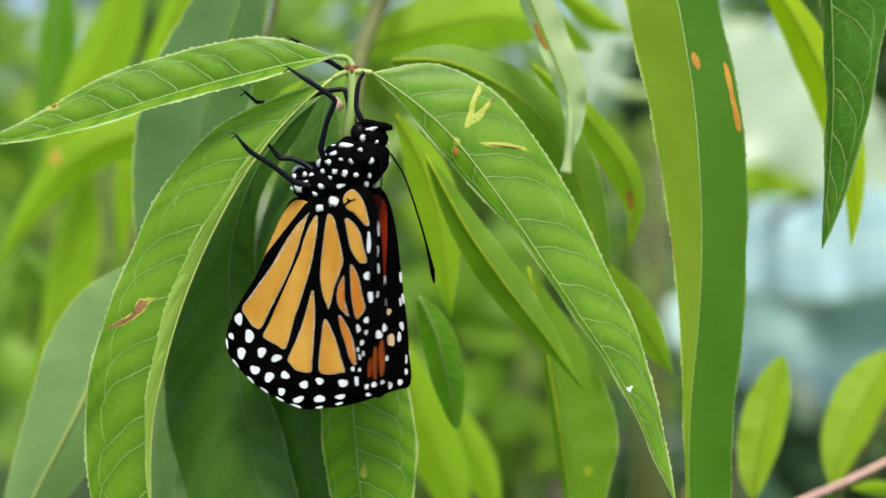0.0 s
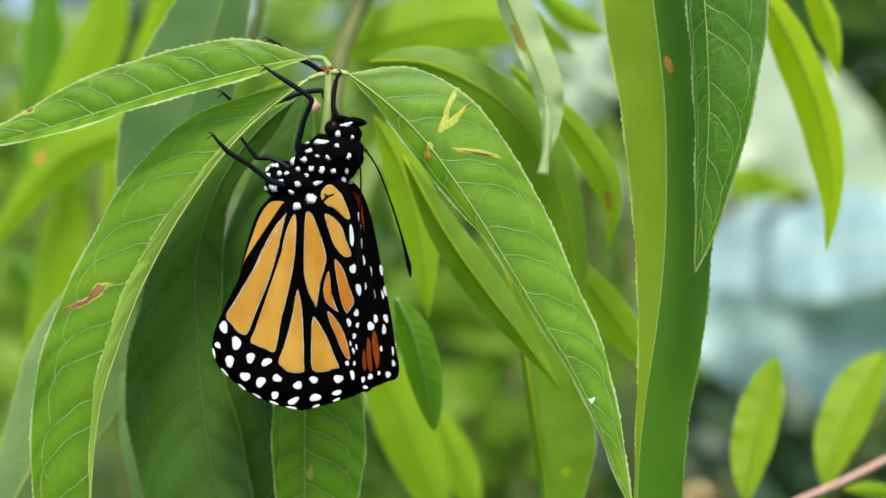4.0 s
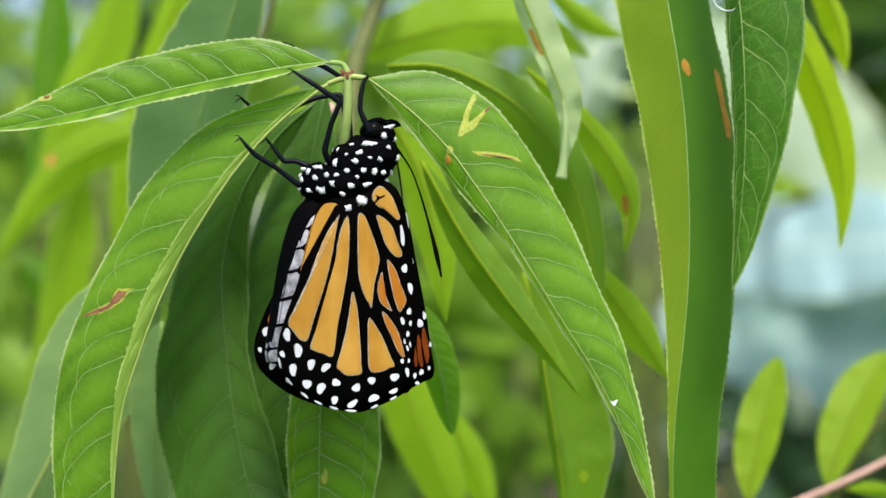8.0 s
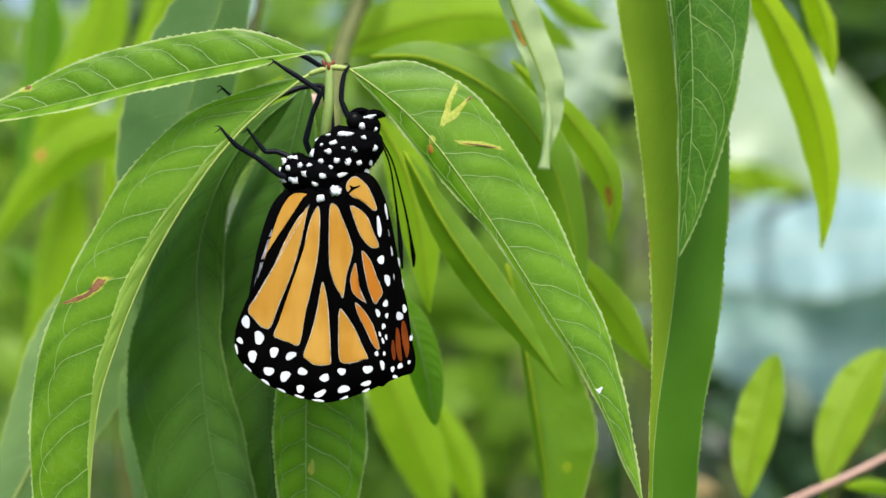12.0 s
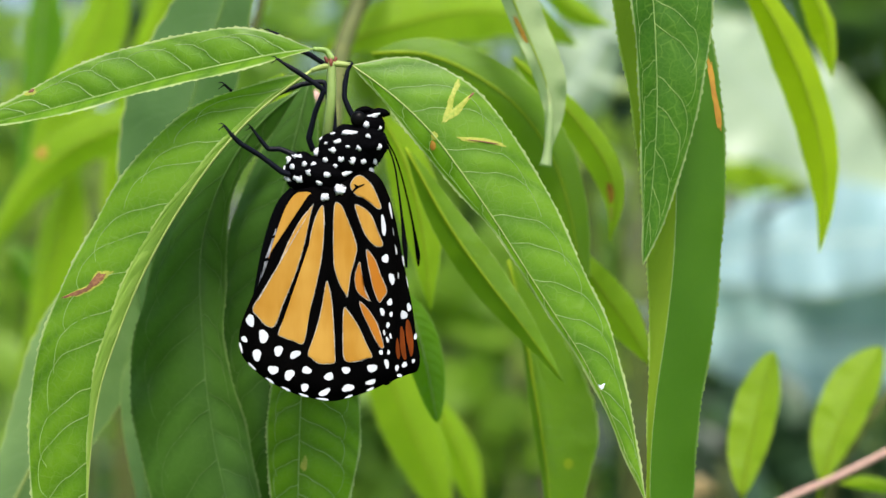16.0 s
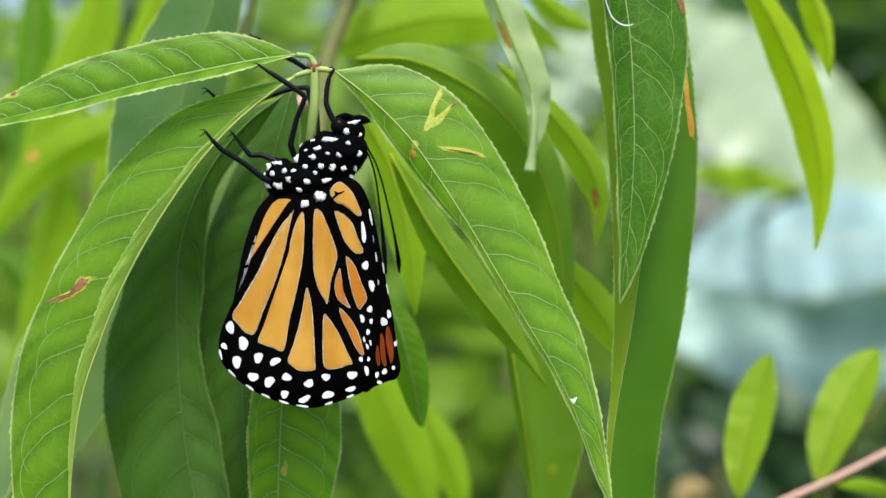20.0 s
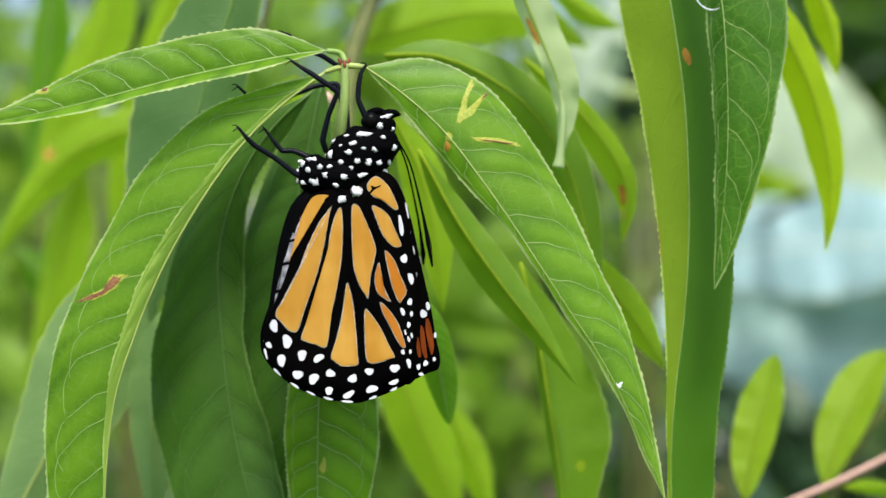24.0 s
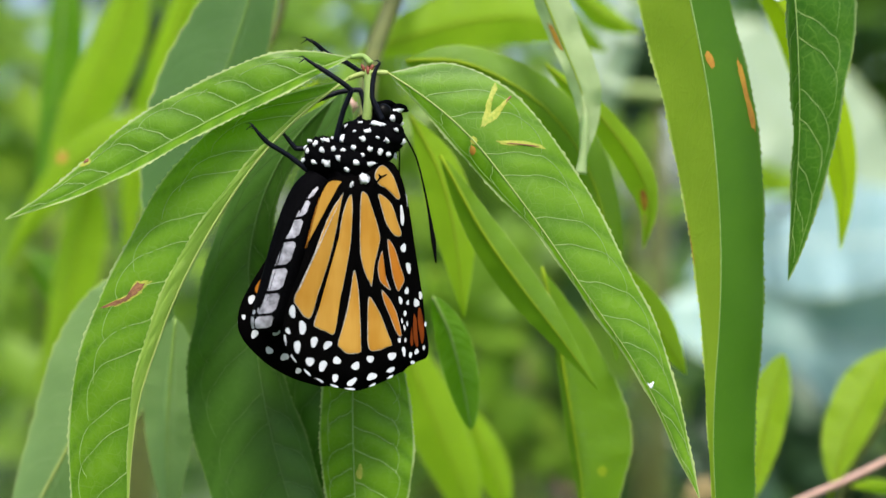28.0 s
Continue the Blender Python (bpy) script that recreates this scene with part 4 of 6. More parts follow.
patch(right, [(-0.6, 260, 25.9), (-0.1, 260, 25.1), (-0.9, 260, 22.7), (-1.5, 260, 20.9), (-2.7, 260, 18.7), (-3.3, 260, 18.8), (-2.4, 260, 21), (-1.5, 260, 23.4)], HALO, "yellowed_patch", "yellow feeding trace", -0.10)
patch(right, [(-2.8, 260, 18.6), (-0.7, 260, 19.9), (0.6, 260, 21.7), (2, 260, 23.1), (1.7, 260, 23.6), (0.1, 260, 22.4), (-1.5, 260, 20.6)], HALO, "yellowed_patch", "yellow feeding trace", -0.10)
patch(right, [(0.9, 260, 22.5), (1.7, 260, 23.5), (2.1, 260, 23.2), (1.2, 260, 22.3)], SCAR, "scar", "small brown scar", -0.2)
patch(right, [(-1.1, 260, 16.3), (1.4, 260, 16.3), (4.1, 260, 15.9), (6.9, 260, 15), (6.6, 260, 14.6), (3.6, 260, 15.2), (1, 260, 15.6)], HALO, "yellowed_patch", "yellow feeding trace", -0.10)
patch(right, [(0.1, 260, 16), (2.3, 260, 15.9), (5.4, 260, 15.2), (5.2, 260, 15), (2.1, 260, 15.6)], SCAR, "scar", "thin brown scar", -0.2)
patch(right, [(-5, 260, 17), (-4.4, 260, 17.3), (-3.9, 260, 16.5), (-4.4, 260, 16), (-5, 260, 16.4)], HALO, "yellowed_patch", "yellow blemish", -0.10)
patch(right, [(19.9, 259, -23.4), (20.3, 259, -23.7), (21.1, 259, -23.3), (21.0, 259, -23.9), (20.7, 259, -24.4), (20.2, 259, -24.0)], SILK, "dropping", "small white speck", -0.25)
patch(long_leaf, [(38.9, 268, 29.4), (39.2, 268, 25.3), (39.6, 268, 22), (40.0, 268, 18.9), (40.8, 268, 17.9), (41.1, 268, 18.6), (40.9, 268, 20.6), (40.4, 268, 23.9), (40.0, 268, 27.6), (39.5, 268, 29.5)], RUST, "scar", "rusty orange margin", -0.1)
patch(long_leaf, [(26.6, 268, 17), (27.1, 268, 10), (27.6, 268, 3), (27.9, 268, -3), (28.1, 268, -3), (27.8, 268, 3), (27.3, 268, 10), (26.8, 268, 17)], RUST, "scar", "thin rusty margin", -0.1)
patch(long_leaf, [(33.0, 268, 31), (33.8, 268, 31.4), (34.6, 268, 30), (34.3, 268, 28.9), (33.5, 268, 29.3)], RUST, "scar", "rusty orange spot", -0.1)
patch(front, [(36.6, 257, 39.2), (36.9, 257, 37.6), (37.4, 257, 36.8), (37.9, 257, 37.2), (37.8, 257, 38.6), (37.4, 257, 39.6)], SCAR, "scar", "brown nibbled margin", -0.15)
patch(curl, [(9.2, 280, 39.3), (10.1, 280, 38.6), (11.4, 280, 35.9), (11.9, 280, 34.4), (10.9, 280, 35.3), (9.8, 280, 37.6)], RUST, "scar", "rusty orange midrib stain", -0.1)
patch(back_lime, [(-98.4, 390, 22.3), (-97, 390, 23.6), (-95.7, 390, 22.3), (-96.8, 390, 20.4), (-98.1, 390, 20.9)], RUST, "scar", "rusty orange spot", -0.1)
patch(side_lime, [(26.9, 300, 11.2), (27.9, 300, 10.6), (28.3, 300, 8.7), (27.7, 300, 7.1), (27.1, 300, 8.7)], RUST, "scar", "rusty orange spot", -0.1)
patch(side_lime, [(27.5, 300, 7.1), (28.1, 300, 5.4), (27.7, 300, 3.8), (27.3, 300, 5.2)], HALO, "yellowed_patch", "yellow blemish", -0.1)
patch(olive_broad, [(19, 296, -38.9), (20, 296, -38.5), (20.8, 296, -39.6), (19.8, 296, -40.6), (19, 296, -40)], LIMERIB, "yellowed_patch", "yellow blemish", -0.1)
patch(right, [(-5.3, 260, 15.4), (-4.8, 260, 15.9), (-4.2, 260, 15.2), (-4.7, 260, 14.3), (-5.2, 260, 14.7)], RUST, "scar", "tiny rusty blemish", -0.2)
patch(middle, [(-26.7, 272, -35.8), (-26.1, 272, -35), (-25.7, 272, -36.2), (-26.2, 272, -37.6), (-26.8, 272, -37.1)], HALO, "yellowed_patch", "yellow blemish", -0.1)
part("silk_thread", tube([(np.array(p) - np.array(front_leaf["rest"])) * MM for p in [(24.7, 254, 39.2), (25.2, 254, 37.4), (26, 254, 35.5), (27.3, 254, 34.5), (28.5, 254, 34.3), (29.3, 254, 34.6)]], [0.03 * MM, 0.08 * MM, 0.11 * MM, 0.03 * MM], 6), SILK, front_leaf, "white silk thread")

# ---- the butterfly ----
fly = thing("butterfly", (-19.5, 263.5, 8.2), "orange and black white-spotted butterfly hanging from a leaf", "butterfly")
DEPTH = 0.5  # the middle of the body behind its pivot


def bulge(x, z):
    """Half the gap between the two wings of a pair, which flares round the abdomen."""
    return 3.1 + 0.0105 * max(0.0, -x - 1.0) ** 2 - 0.04 * max(0.0, x)


def sheet(outline, side, lift, material, parent, name, label="", thick=0.0, shrink=0.0, n=6, pivot=(0, 0), ragged=0.0):
    """A piece of wing cut along an outline in (x, z) and bent with the wing. side: -1 near, 1 far."""
    ring = spline(outline, n * len(outline), True)
    if shrink:
        ring = inset(ring, shrink)
    if ragged:
        jit = np.random.default_rng(len(ring) + int(100 * abs(ring[0, 0])))
        step = np.roll(ring, -1, axis=0) - np.roll(ring, 1, axis=0)
        nrm = np.stack((-step[:, 1], step[:, 0]), axis=1) / np.maximum(1e-6, np.linalg.norm(step, axis=1))[:, None]
        ring = ring + nrm * jit.uniform(-ragged, ragged, (len(ring), 1))
    bm = bmesh.new()

    def put(p, off):
        h = bulge(p[0], p[1]) + off
        return bm.verts.new(((p[0] - pivot[0]) * MM, (DEPTH + side * h - pivot[1]) * MM, p[1] * MM))
    if thick:
        mid = ring.mean(axis=0)
        faces_up = []
        for off in (lift, lift - thick):
            loops = [[put(mid + (q - mid) * f, off) for q in ring] for f in (0.2, 0.4, 0.6, 0.8, 1.0)]
            bm.faces.new(loops[0])
            for a, b in zip(loops, loops[1:]):
                for j in range(len(a)):
                    k = (j + 1) % len(a)
                    bm.faces.new((a[j], b[j], b[k], a[k]))
            faces_up.append(loops[-1])
        for j in range(len(ring)):
            k = (j + 1) % len(ring)
            bm.faces.new((faces_up[0][j], faces_up[1][j], faces_up[1][k], faces_up[0][k]))
    else:
        f = bm.faces.new([put(q, lift) for q in ring])
        bmesh.ops.triangulate(bm, faces=[f])
        bmesh.ops.recalc_face_normals(bm, faces=bm.faces)
        me = bpy.data.meshes.new(name)
        bm.to_mesh(me)
        bm.free()
        return place(name, me, material, parent, label, smooth=False)
    bmesh.ops.recalc_face_normals(bm, faces=bm.faces)
    return part(name, bm, material, parent, label)


def inset(ring, d, trim=True):
    """The outline moved inwards by d."""
    step = np.roll(ring, -1, axis=0) - np.roll(ring, 1, axis=0)
    nrm = np.stack((-step[:, 1], step[:, 0]), axis=1)
    nrm /= np.maximum(1e-6, np.linalg.norm(nrm, axis=1))[:, None]
    area = np.sum(ring[:, 0] * np.roll(ring[:, 1], -1) - ring[:, 1] * np.roll(ring[:, 0], -1))
    moved = ring + nrm * d * (1 if area > 0 else -1)
    fine = np.concatenate([ring + (np.roll(ring, -1, axis=0) - ring) * f for f in (0.0, 0.25, 0.5, 0.75)])
    clear = [np.min(np.linalg.norm(fine - p, axis=1)) > 0.93 * abs(d) for p in moved]
    return moved[np.array(clear)] if trim else moved


def oval(x, z, a, b, turn=0.0, uneven=0.26):
    c, s = math.cos(radians(turn)), math.sin(radians(turn))
    out = []
    for j in range(10):
        q = 2 * math.pi * j / 10
        f = 0.95 + uneven * (0.6 * math.sin(17.3 * x + 9.1 * z + 2 * q) + 0.4 * math.sin(7.7 * x + 3 * q))
        out.append((x + f * (a * math.cos(q) * c - b * math.sin(q) * s), z + f * (a * math.cos(q) * s + b * math.sin(q) * c)))
    return out


def on_margin(outline, x, z, inward):
    """The place a little inside the outline nearest to (x, z), and the outline's direction there."""
    ring = spline(outline, 6 * len(outline), True)
    i = int(np.argmin(((ring - np.array((x, z))) ** 2).sum(axis=1)))
    t = ring[(i + 1) % len(ring)] - ring[i - 1]
    p = inset(ring, inward, False)[i]
    return p[0], p[1], math.degrees(math.atan2(t[1], t[0]))


HIND = [(-1.8, 0.6), (-5, 0.4), (-7.4, -0.4), (-8.5, -2.7), (-9.9, -6.8), (-11.7, -12.6), (-14, -17.6), (-15.4, -21.4), (-15.6, -24.3), (-14.8, -26.6), (-12.6, -28.9), (-10.1, -30.7), (-6.8, -32.2), (-3.6, -33), (-1, -33.3), (2, -32.6), (4.9, -31.6), (7.2, -30.4), (8.3, -27.9), (8.9, -23.4), (9.3, -18), (9.1, -12.6), (8.6, -8.1), (8, -4), (7.2, -0.4), (5.8, 2), (3.6, 2.8), (0.6, 1.3)]
FORE = [(0.6, 1.3), (3.3, 3.2), (5.8, 2.5), (7.4, -0.2), (8.6, -4.3), (9.5, -9), (10.5, -14.2), (11.4, -18.9), (12, -23.4), (12.6, -26.8), (12.2, -28.6), (10.6, -29.2), (8.6, -30), (6.9, -30.8), (3.8, -27.9), (2, -18.9), (0.6, -8.1)]
HIND_CELLS = [
    [(-6.7, -0.3), (-4.2, -0.4), (-6.2, -1.9), (-8.2, -4.7), (-9.9, -8.1), (-11, -10.8), (-12.4, -14.4), (-11.5, -11.5), (-10.1, -6.8), (-8.5, -2.5)],
    [(-4, -2), (-4.5, -3.8), (-5.6, -9), (-7, -13.5), (-8.8, -18), (-10.1, -21.4), (-11.5, -21.4), (-12.6, -20.2), (-13.6, -18.5), (-11.5, -15.1), (-9.6, -11.5), (-8, -7.9), (-6.4, -4.9), (-5, -3.1)],
    [(-2.5, -2.5), (-2.4, -6.3), (-2.8, -10.8), (-3.7, -15.3), (-4.8, -19.8), (-5.6, -24.1), (-7.5, -23.8), (-8.8, -23.3), (-9.7, -22.5), (-8.1, -18.9), (-6.1, -14.4), (-5.2, -10.8), (-4.5, -6.3), (-3.4, -3.1)],
    [(-0.9, -2.3), (0.2, -2.2), (1.1, -4), (2, -6.3), (2.8, -9), (2.5, -10.8), (1.8, -13.5), (1.3, -16.7), (0.8, -16.4), (-0.3, -14.4), (-1, -11.7), (-1.1, -7.2)],
    [(-2.1, -14.2), (-1.3, -16.6), (-0.9, -20.7), (-0.7, -25.2), (-0.7, -27.2), (-2.1, -27.5), (-3.4, -27.4), (-4.5, -26.6), (-5.1, -25.7), (-3.9, -22.5), (-3, -18.9)],
    [(0.6, -18.6), (1.6, -19.3), (3.1, -21.6), (4.3, -24.3), (5.2, -26.3), (4.2, -26.6), (2.9, -27.1), (0.7, -26.8), (0.4, -22.5)],
    [(3.1, -17.5), (4.5, -18.7), (6, -21.1), (7, -24.5), (6.5, -25), (5.6, -23.8), (4.6, -21.6), (3.4, -19.2)],
    [(3.1, -11.2), (3.5, -12.6), (3.7, -14.8), (4.4, -16.6), (4.9, -17.6), (3.6, -16.9), (2.6, -15.8), (2.3, -13.5)],
    [(4.1, -9.4), (5.6, -10.8), (6.6, -13.5), (7.5, -15.8), (6.9, -17.1), (6.2, -17.8), (5.4, -16.2), (4.7, -13.5)],
    [(2.3, -2.3), (3.8, -2.7), (5.1, -4), (6, -6.3), (6.9, -8.6), (5.6, -8.9), (4, -7.2), (3.1, -5)],
    [(1.6, 0.6), (2.2, 2), (3.4, 2.4), (5.1, 0.9), (6.2, -1.4), (6.6, -2.7), (5.9, -3), (4, -1.4), (2.6, -0.9)],
]
DEEP = (6, 7, 8)
HIND_SPOTS = [(-13.9, -20.5, 0.7, 1.1), (-11.9, -23, 0.9, 1.1), (-9.6, -25.3, 0.9, 0.8), (-7, -25.9, 0.9, 0.7), (-14.8, -23.4, 0.4, 0.7), (-12.9, -25.9, 0.8, 1), (-10.4, -28.3, 0.8, 0.9), (-7.9, -29.1, 0.9, 0.9), (-5.2, -28.4, 0.8, 0.7), (-1.7, -29.4, 1, 0.6), (1, -28.4, 0.8, 0.6), (5.1, -28.1, 0.8, 0.8), (-5.5, -31.1, 0.8, 0.6), (-2.4, -31.9, 1, 0.6), (1.3, -31.2, 1, 0.7), (4.9, -30.3, 1, 0.4), (6.5, -25.6, 0.4, 0.4)]
EDGE_SPOTS = [(6.9, -5.6, 0.4, 1.6), (7.2, -10.8, 0.5, 0.8), (8.2, -14, 0.4, 1.1), (7.9, -17.7, 0.4, 0.6), (6.7, -19.2, 0.4, 0.6), (8.1, -19.6, 0.3, 0.4), (7.6, -21.3, 0.3, 0.5), (7.5, -23.6, 0.2, 0.5), (8, -23, 0.2, 0.4), (7.4, -27.4, 0.4, 0.7), (7, -22.5, 0.2, 0.4), (7.7, -25.6, 0.2, 0.4)]
RIM_SPOTS = [(-15.4, -24.6, 0.3, 0.9), (-13.4, -27.6, 0.8, 0.3), (-11.1, -30, 0.9, 0.3), (-8.6, -31.4, 0.8, 0.3), (-5.7, -32.5, 0.9, 0.3), (-2.5, -33, 1.1, 0.3), (1.3, -32.6, 0.8, 0.3), (4.7, -31.4, 0.8, 0.3)]
FORE_CELLS = [[(10.5, -20.6), (11.0, -20.8), (11.5, -23), (11.6, -25.2), (11.2, -26.3), (10.7, -24.4), (10.4, -22.4)], [(9.6, -21.6), (10.1, -22.4), (10.3, -24.6), (10.5, -26.6), (10.0, -26.6), (9.5, -24.6)], [(9.0, -23.4), (9.3, -24.2), (9.5, -26.2), (9.1, -26.6), (8.8, -25)]]
FORE_SPOTS = [(8.7, -9.4, 0.3, 0.9), (9, -13.5, 0.3, 0.7), (8, -3.1, 0.2, 1.3), (8.3, -6.8, 0.2, 1.1), (10.9, -18.5, 0.3, 0.8), (10.1, -19.7, 0.5, 0.8), (10.2, -27.6, 0.4, 0.5), (11.6, -27, 0.3, 0.3), (9, -28.1, 0.3, 0.5), (11.9, -23.2, 0.2, 0.5), (9.4, -29.3, 0.4, 0.3), (8.6, -15.3, 0.3, 0.7)]
FORE_INSIDE = [[(4.1, 1.2), (6.3, 0.6), (7.0, -3.2), (7.2, -8.5), (7.0, -13.2), (5.6, -15.2), (4.6, -12.3), (4.2, -6)], [(4.6, -16.2), (5.4, -16.4), (5.6, -18.6), (4.8, -19.8), (4.2, -18.2)], [(3.0, -11.4), (3.7, -12), (4.0, -14.4), (3.3, -15)]]
FORE_INSIDE_SPOTS = [(9.8, -11.2, 0.3, 0.8), (10.4, -14.6, 0.25, 0.9), (10.0, -15.2, 0.2, 0.7), (10.5, -19, 0.35, 0.8), (10.2, -20.8, 0.35, 0.8), (11.6, -24.2, 0.2, 0.7), (11.7, -26.2, 0.25, 0.6), (9.1, -28.6, 0.5, 0.6), (10.8, -28, 0.4, 0.6), (3.2, -17.2, 0.5, 0.6), (4.2, -19.9, 0.4, 0.7)]
CREAM_SPOTS = [(8.8, -21.4, 0.65, 1.2), (6.6, -24.4, 0.85, 1.2), (8.2, -16.9, 0.4, 0.6), (6.9, -18.6, 0.35, 0.9)]
PIVOT = (0.0, DEPTH)
wings = []
for side, word in ((-1, "near"), (1, "far")):
    hind = sheet(HIND, side, 0.0, WINGBLACK, fly, "hindwing", "black-veined hindwing with orange cells and white spots", 0.14, pivot=PIVOT)
    fore = sheet(FORE, side, -0.45, WINGBLACK, fly, "forewing", "black forewing with red-orange cells and white spots", 0.14, pivot=PIVOT)
    wings.append((side, hind, fore))
    for i, c in enumerate(HIND_CELLS):
        if i:
            sheet(c, side, 0.05, FRINGE, hind, "cell_rim", shrink=0.045, n=8, ragged=0.03, pivot=PIVOT)
        sheet(c, side, 0.11, DEEPORANGE if i in DEEP else ORANGE, hind, "cell", shrink=0.16, n=8, ragged=0.035, pivot=PIVOT)
        if i != 3:
            sheet(c, side, -0.22, RED if i > 3 else DEEPORANGE, hind, "cell_inside", shrink=0.12, pivot=PIVOT)
    for s in HIND_SPOTS:
        sheet(oval(s[0], s[1], s[2] * 0.92, s[3] * 0.92, 25), side, 0.10, WHITE, hind, "spot", n=3, pivot=PIVOT)
        sheet(oval(s[0], s[1], s[2] * 0.7, s[3] * 0.7), side, -0.22, WHITE, hind, "spot", n=3, pivot=PIVOT)
    for x, z, a, b in RIM_SPOTS:
        px, pz, way = on_margin(HIND, x, z, 0.2)
        sheet(oval(px, pz, max(a, b), 0.17, way), side, 0.10, WHITE, hind, "spot", n=3, pivot=PIVOT)
    for s in EDGE_SPOTS:
        sheet(oval(*s, 8), side, 0.10, WHITE, hind, "spot", n=3, pivot=PIVOT)
    sheet([(3.9, 1.0), (3.7, 0.7), (2.9, 0.3), (2.0, -0.5), (1.5, -1.0), (1.6, -0.6), (2.4, 0.4), (2.2, 0.9), (2.5, 0.9), (2.9, 0.7)], side, 0.16, WINGBLACK, hind, "vein", n=4, pivot=PIVOT)
    for c in FORE_CELLS:
        sheet(c, side, -0.37, RUSTRED, fore, "cell", pivot=PIVOT)
    for s in FORE_SPOTS:
        sheet(oval(*s, 8), side, -0.37, WHITE, fore, "spot", n=3, pivot=PIVOT)
    for c in FORE_INSIDE:
        sheet(c, side, -0.68, RED, fore, "cell_inside", pivot=PIVOT)
    for s in FORE_INSIDE_SPOTS:
        sheet(oval(*s, 8), side, -0.68, WHITE, fore, "spot", n=3, pivot=PIVOT)
    for s in CREAM_SPOTS:
        sheet(oval(*s, 8), side, -0.68, CREAM, fore, "spot", n=3, pivot=PIVOT)

# body: lumps as (x, z, radius along, radius in depth, radius across, turn)
LUMPS = [(1.3, 6, 5.6, 4.0, 4.5, -18), (4, 7.4, 3.4, 4.0, 3.2, -18), (-2.5, 2.5, 4.7, 4.0, 3.2, 8), (-6.4, 3.1, 2.5, 3.2, 3.2, 10), (-2.5, 0.4, 3.1, 3.2, 2.2, 0)]
HEAD = (4.6, 10.5, 2.4, 2.6, 2.1, 0)


def lump_bm(l, rough=0.1):
    x, z, a, b, c, t = l
    return ball((x * MM, DEPTH * MM, z * MM), (a * MM, b * MM, c * MM), t, rough, 28, 20)


bm = lump_bm(LUMPS[0])
for l in LUMPS[1:]:
    other = lump_bm(l)
    tmp = bpy.data.meshes.new("lump")
    other.to_mesh(tmp)
    other.free()
    bm.from_mesh(tmp)
    bpy.data.meshes.remove(tmp)
part("thorax", bm, BLACK, fly, "black furry chest with white dots")
head = part("head", lump_bm(HEAD), BLACK, fly, "black head with white dots")
for s in (-1, 1):
    part("eye", ball(((HEAD[0] - 1.7) * MM, (DEPTH + s * 1.8) * MM, (HEAD[1] + 0.8) * MM), (1.3 * MM, 1.0 * MM, 1.3 * MM), 0, 0, 16, 12), EYEMAT, head, "glossy dark eye")
    pal = [((x) * MM, (DEPTH + s * y) * MM, z * MM) for (x, z), y in zip([(4.9, 11.9), (5.9, 12.4), (7, 12.4), (7.8, 12.2)], (1.2, 0.9, 0.7, 0.5))]
    part("palp", tube(pal, [0.8 * MM, 0.8 * MM, 0.6 * MM, 0.15 * MM], 8), BLACK, head)
    crest = [((x) * MM, (DEPTH + s * y) * MM, z * MM) for (x, z), y in zip([(2, 11.2), (2.7, 12.4), (4, 12.9), (5.4, 12.8)], (1.2, 1.0, 0.9, 0.8))]
    part("palp", tube(crest, [0.2 * MM, 0.6 * MM, 0.6 * MM, 0.2 * MM], 8), BLACK, head)


def skin(x, z, side):
    """Depth of the body's surface at (x, z)."""
    best = 0.3
    for lx, lz, a, b, c, t in (*LUMPS, HEAD):
        q = radians(t)
        dx, dz = x - lx, z - lz
        u, w = dx * math.cos(q) - dz * math.sin(q), dx * math.sin(q) + dz * math.cos(q)
        r = 1 - (u / a) ** 2 - (w / c) ** 2
        if r > 0:
            best = max(best, b * math.sqrt(r))
    return DEPTH + side * best


DOTS_A = [(-3.6, 6.1, 0.7, 0.6), (-2.9, 8.2, 0.4, 0.4), (-0.3, 7.6, 0.6, 0.4), (-1, 6.3, 0.6, 0.4), (-2.1, 4.8, 0.5, 0.4), (0.2, 4.8, 0.4, 0.4), (2, 4.6, 0.5, 0.5), (3.2, 6.6, 0.6, 0.4), (1.6, 9, 1.2, 0.4), (4.5, 8.5, 0.4, 0.3), (6.1, 6.9, 0.5, 0.5), (0.6, 2.5, 1.2, 0.4), (-1.9, 2.4, 0.5, 0.4), (-4.7, 2.7, 0.6, 0.4), (-5.6, 4.1, 0.4, 0.4), (-4.1, 4, 0.4, 0.4), (-6.8, 5.3, 0.8, 0.4), (-6.5, 1.9, 0.7, 0.6), (0, 0, 0.9, 0.7)]
DOTS_B = [(-2.3, -1.1, 0.6, 0.5), (4.7, 3.2, 0.5, 0.5), (4.2, 10.4, 0.45, 0.5), (5.2, 11.8, 1.1, 0.3), (6.2, 9.9, 0.4, 0.3), (5.5, 4.6, 0.3, 0.5), (-3.2, 1.1, 0.5, 0.3), (1.3, 6.8, 0.4, 0.2), (-2.2, 7.4, 0.3, 0.2), (3.8, 4.5, 0.4, 0.4), (-1.1, 9, 0.4, 0.2), (-0.7, 3.8, 0.4, 0.3)]
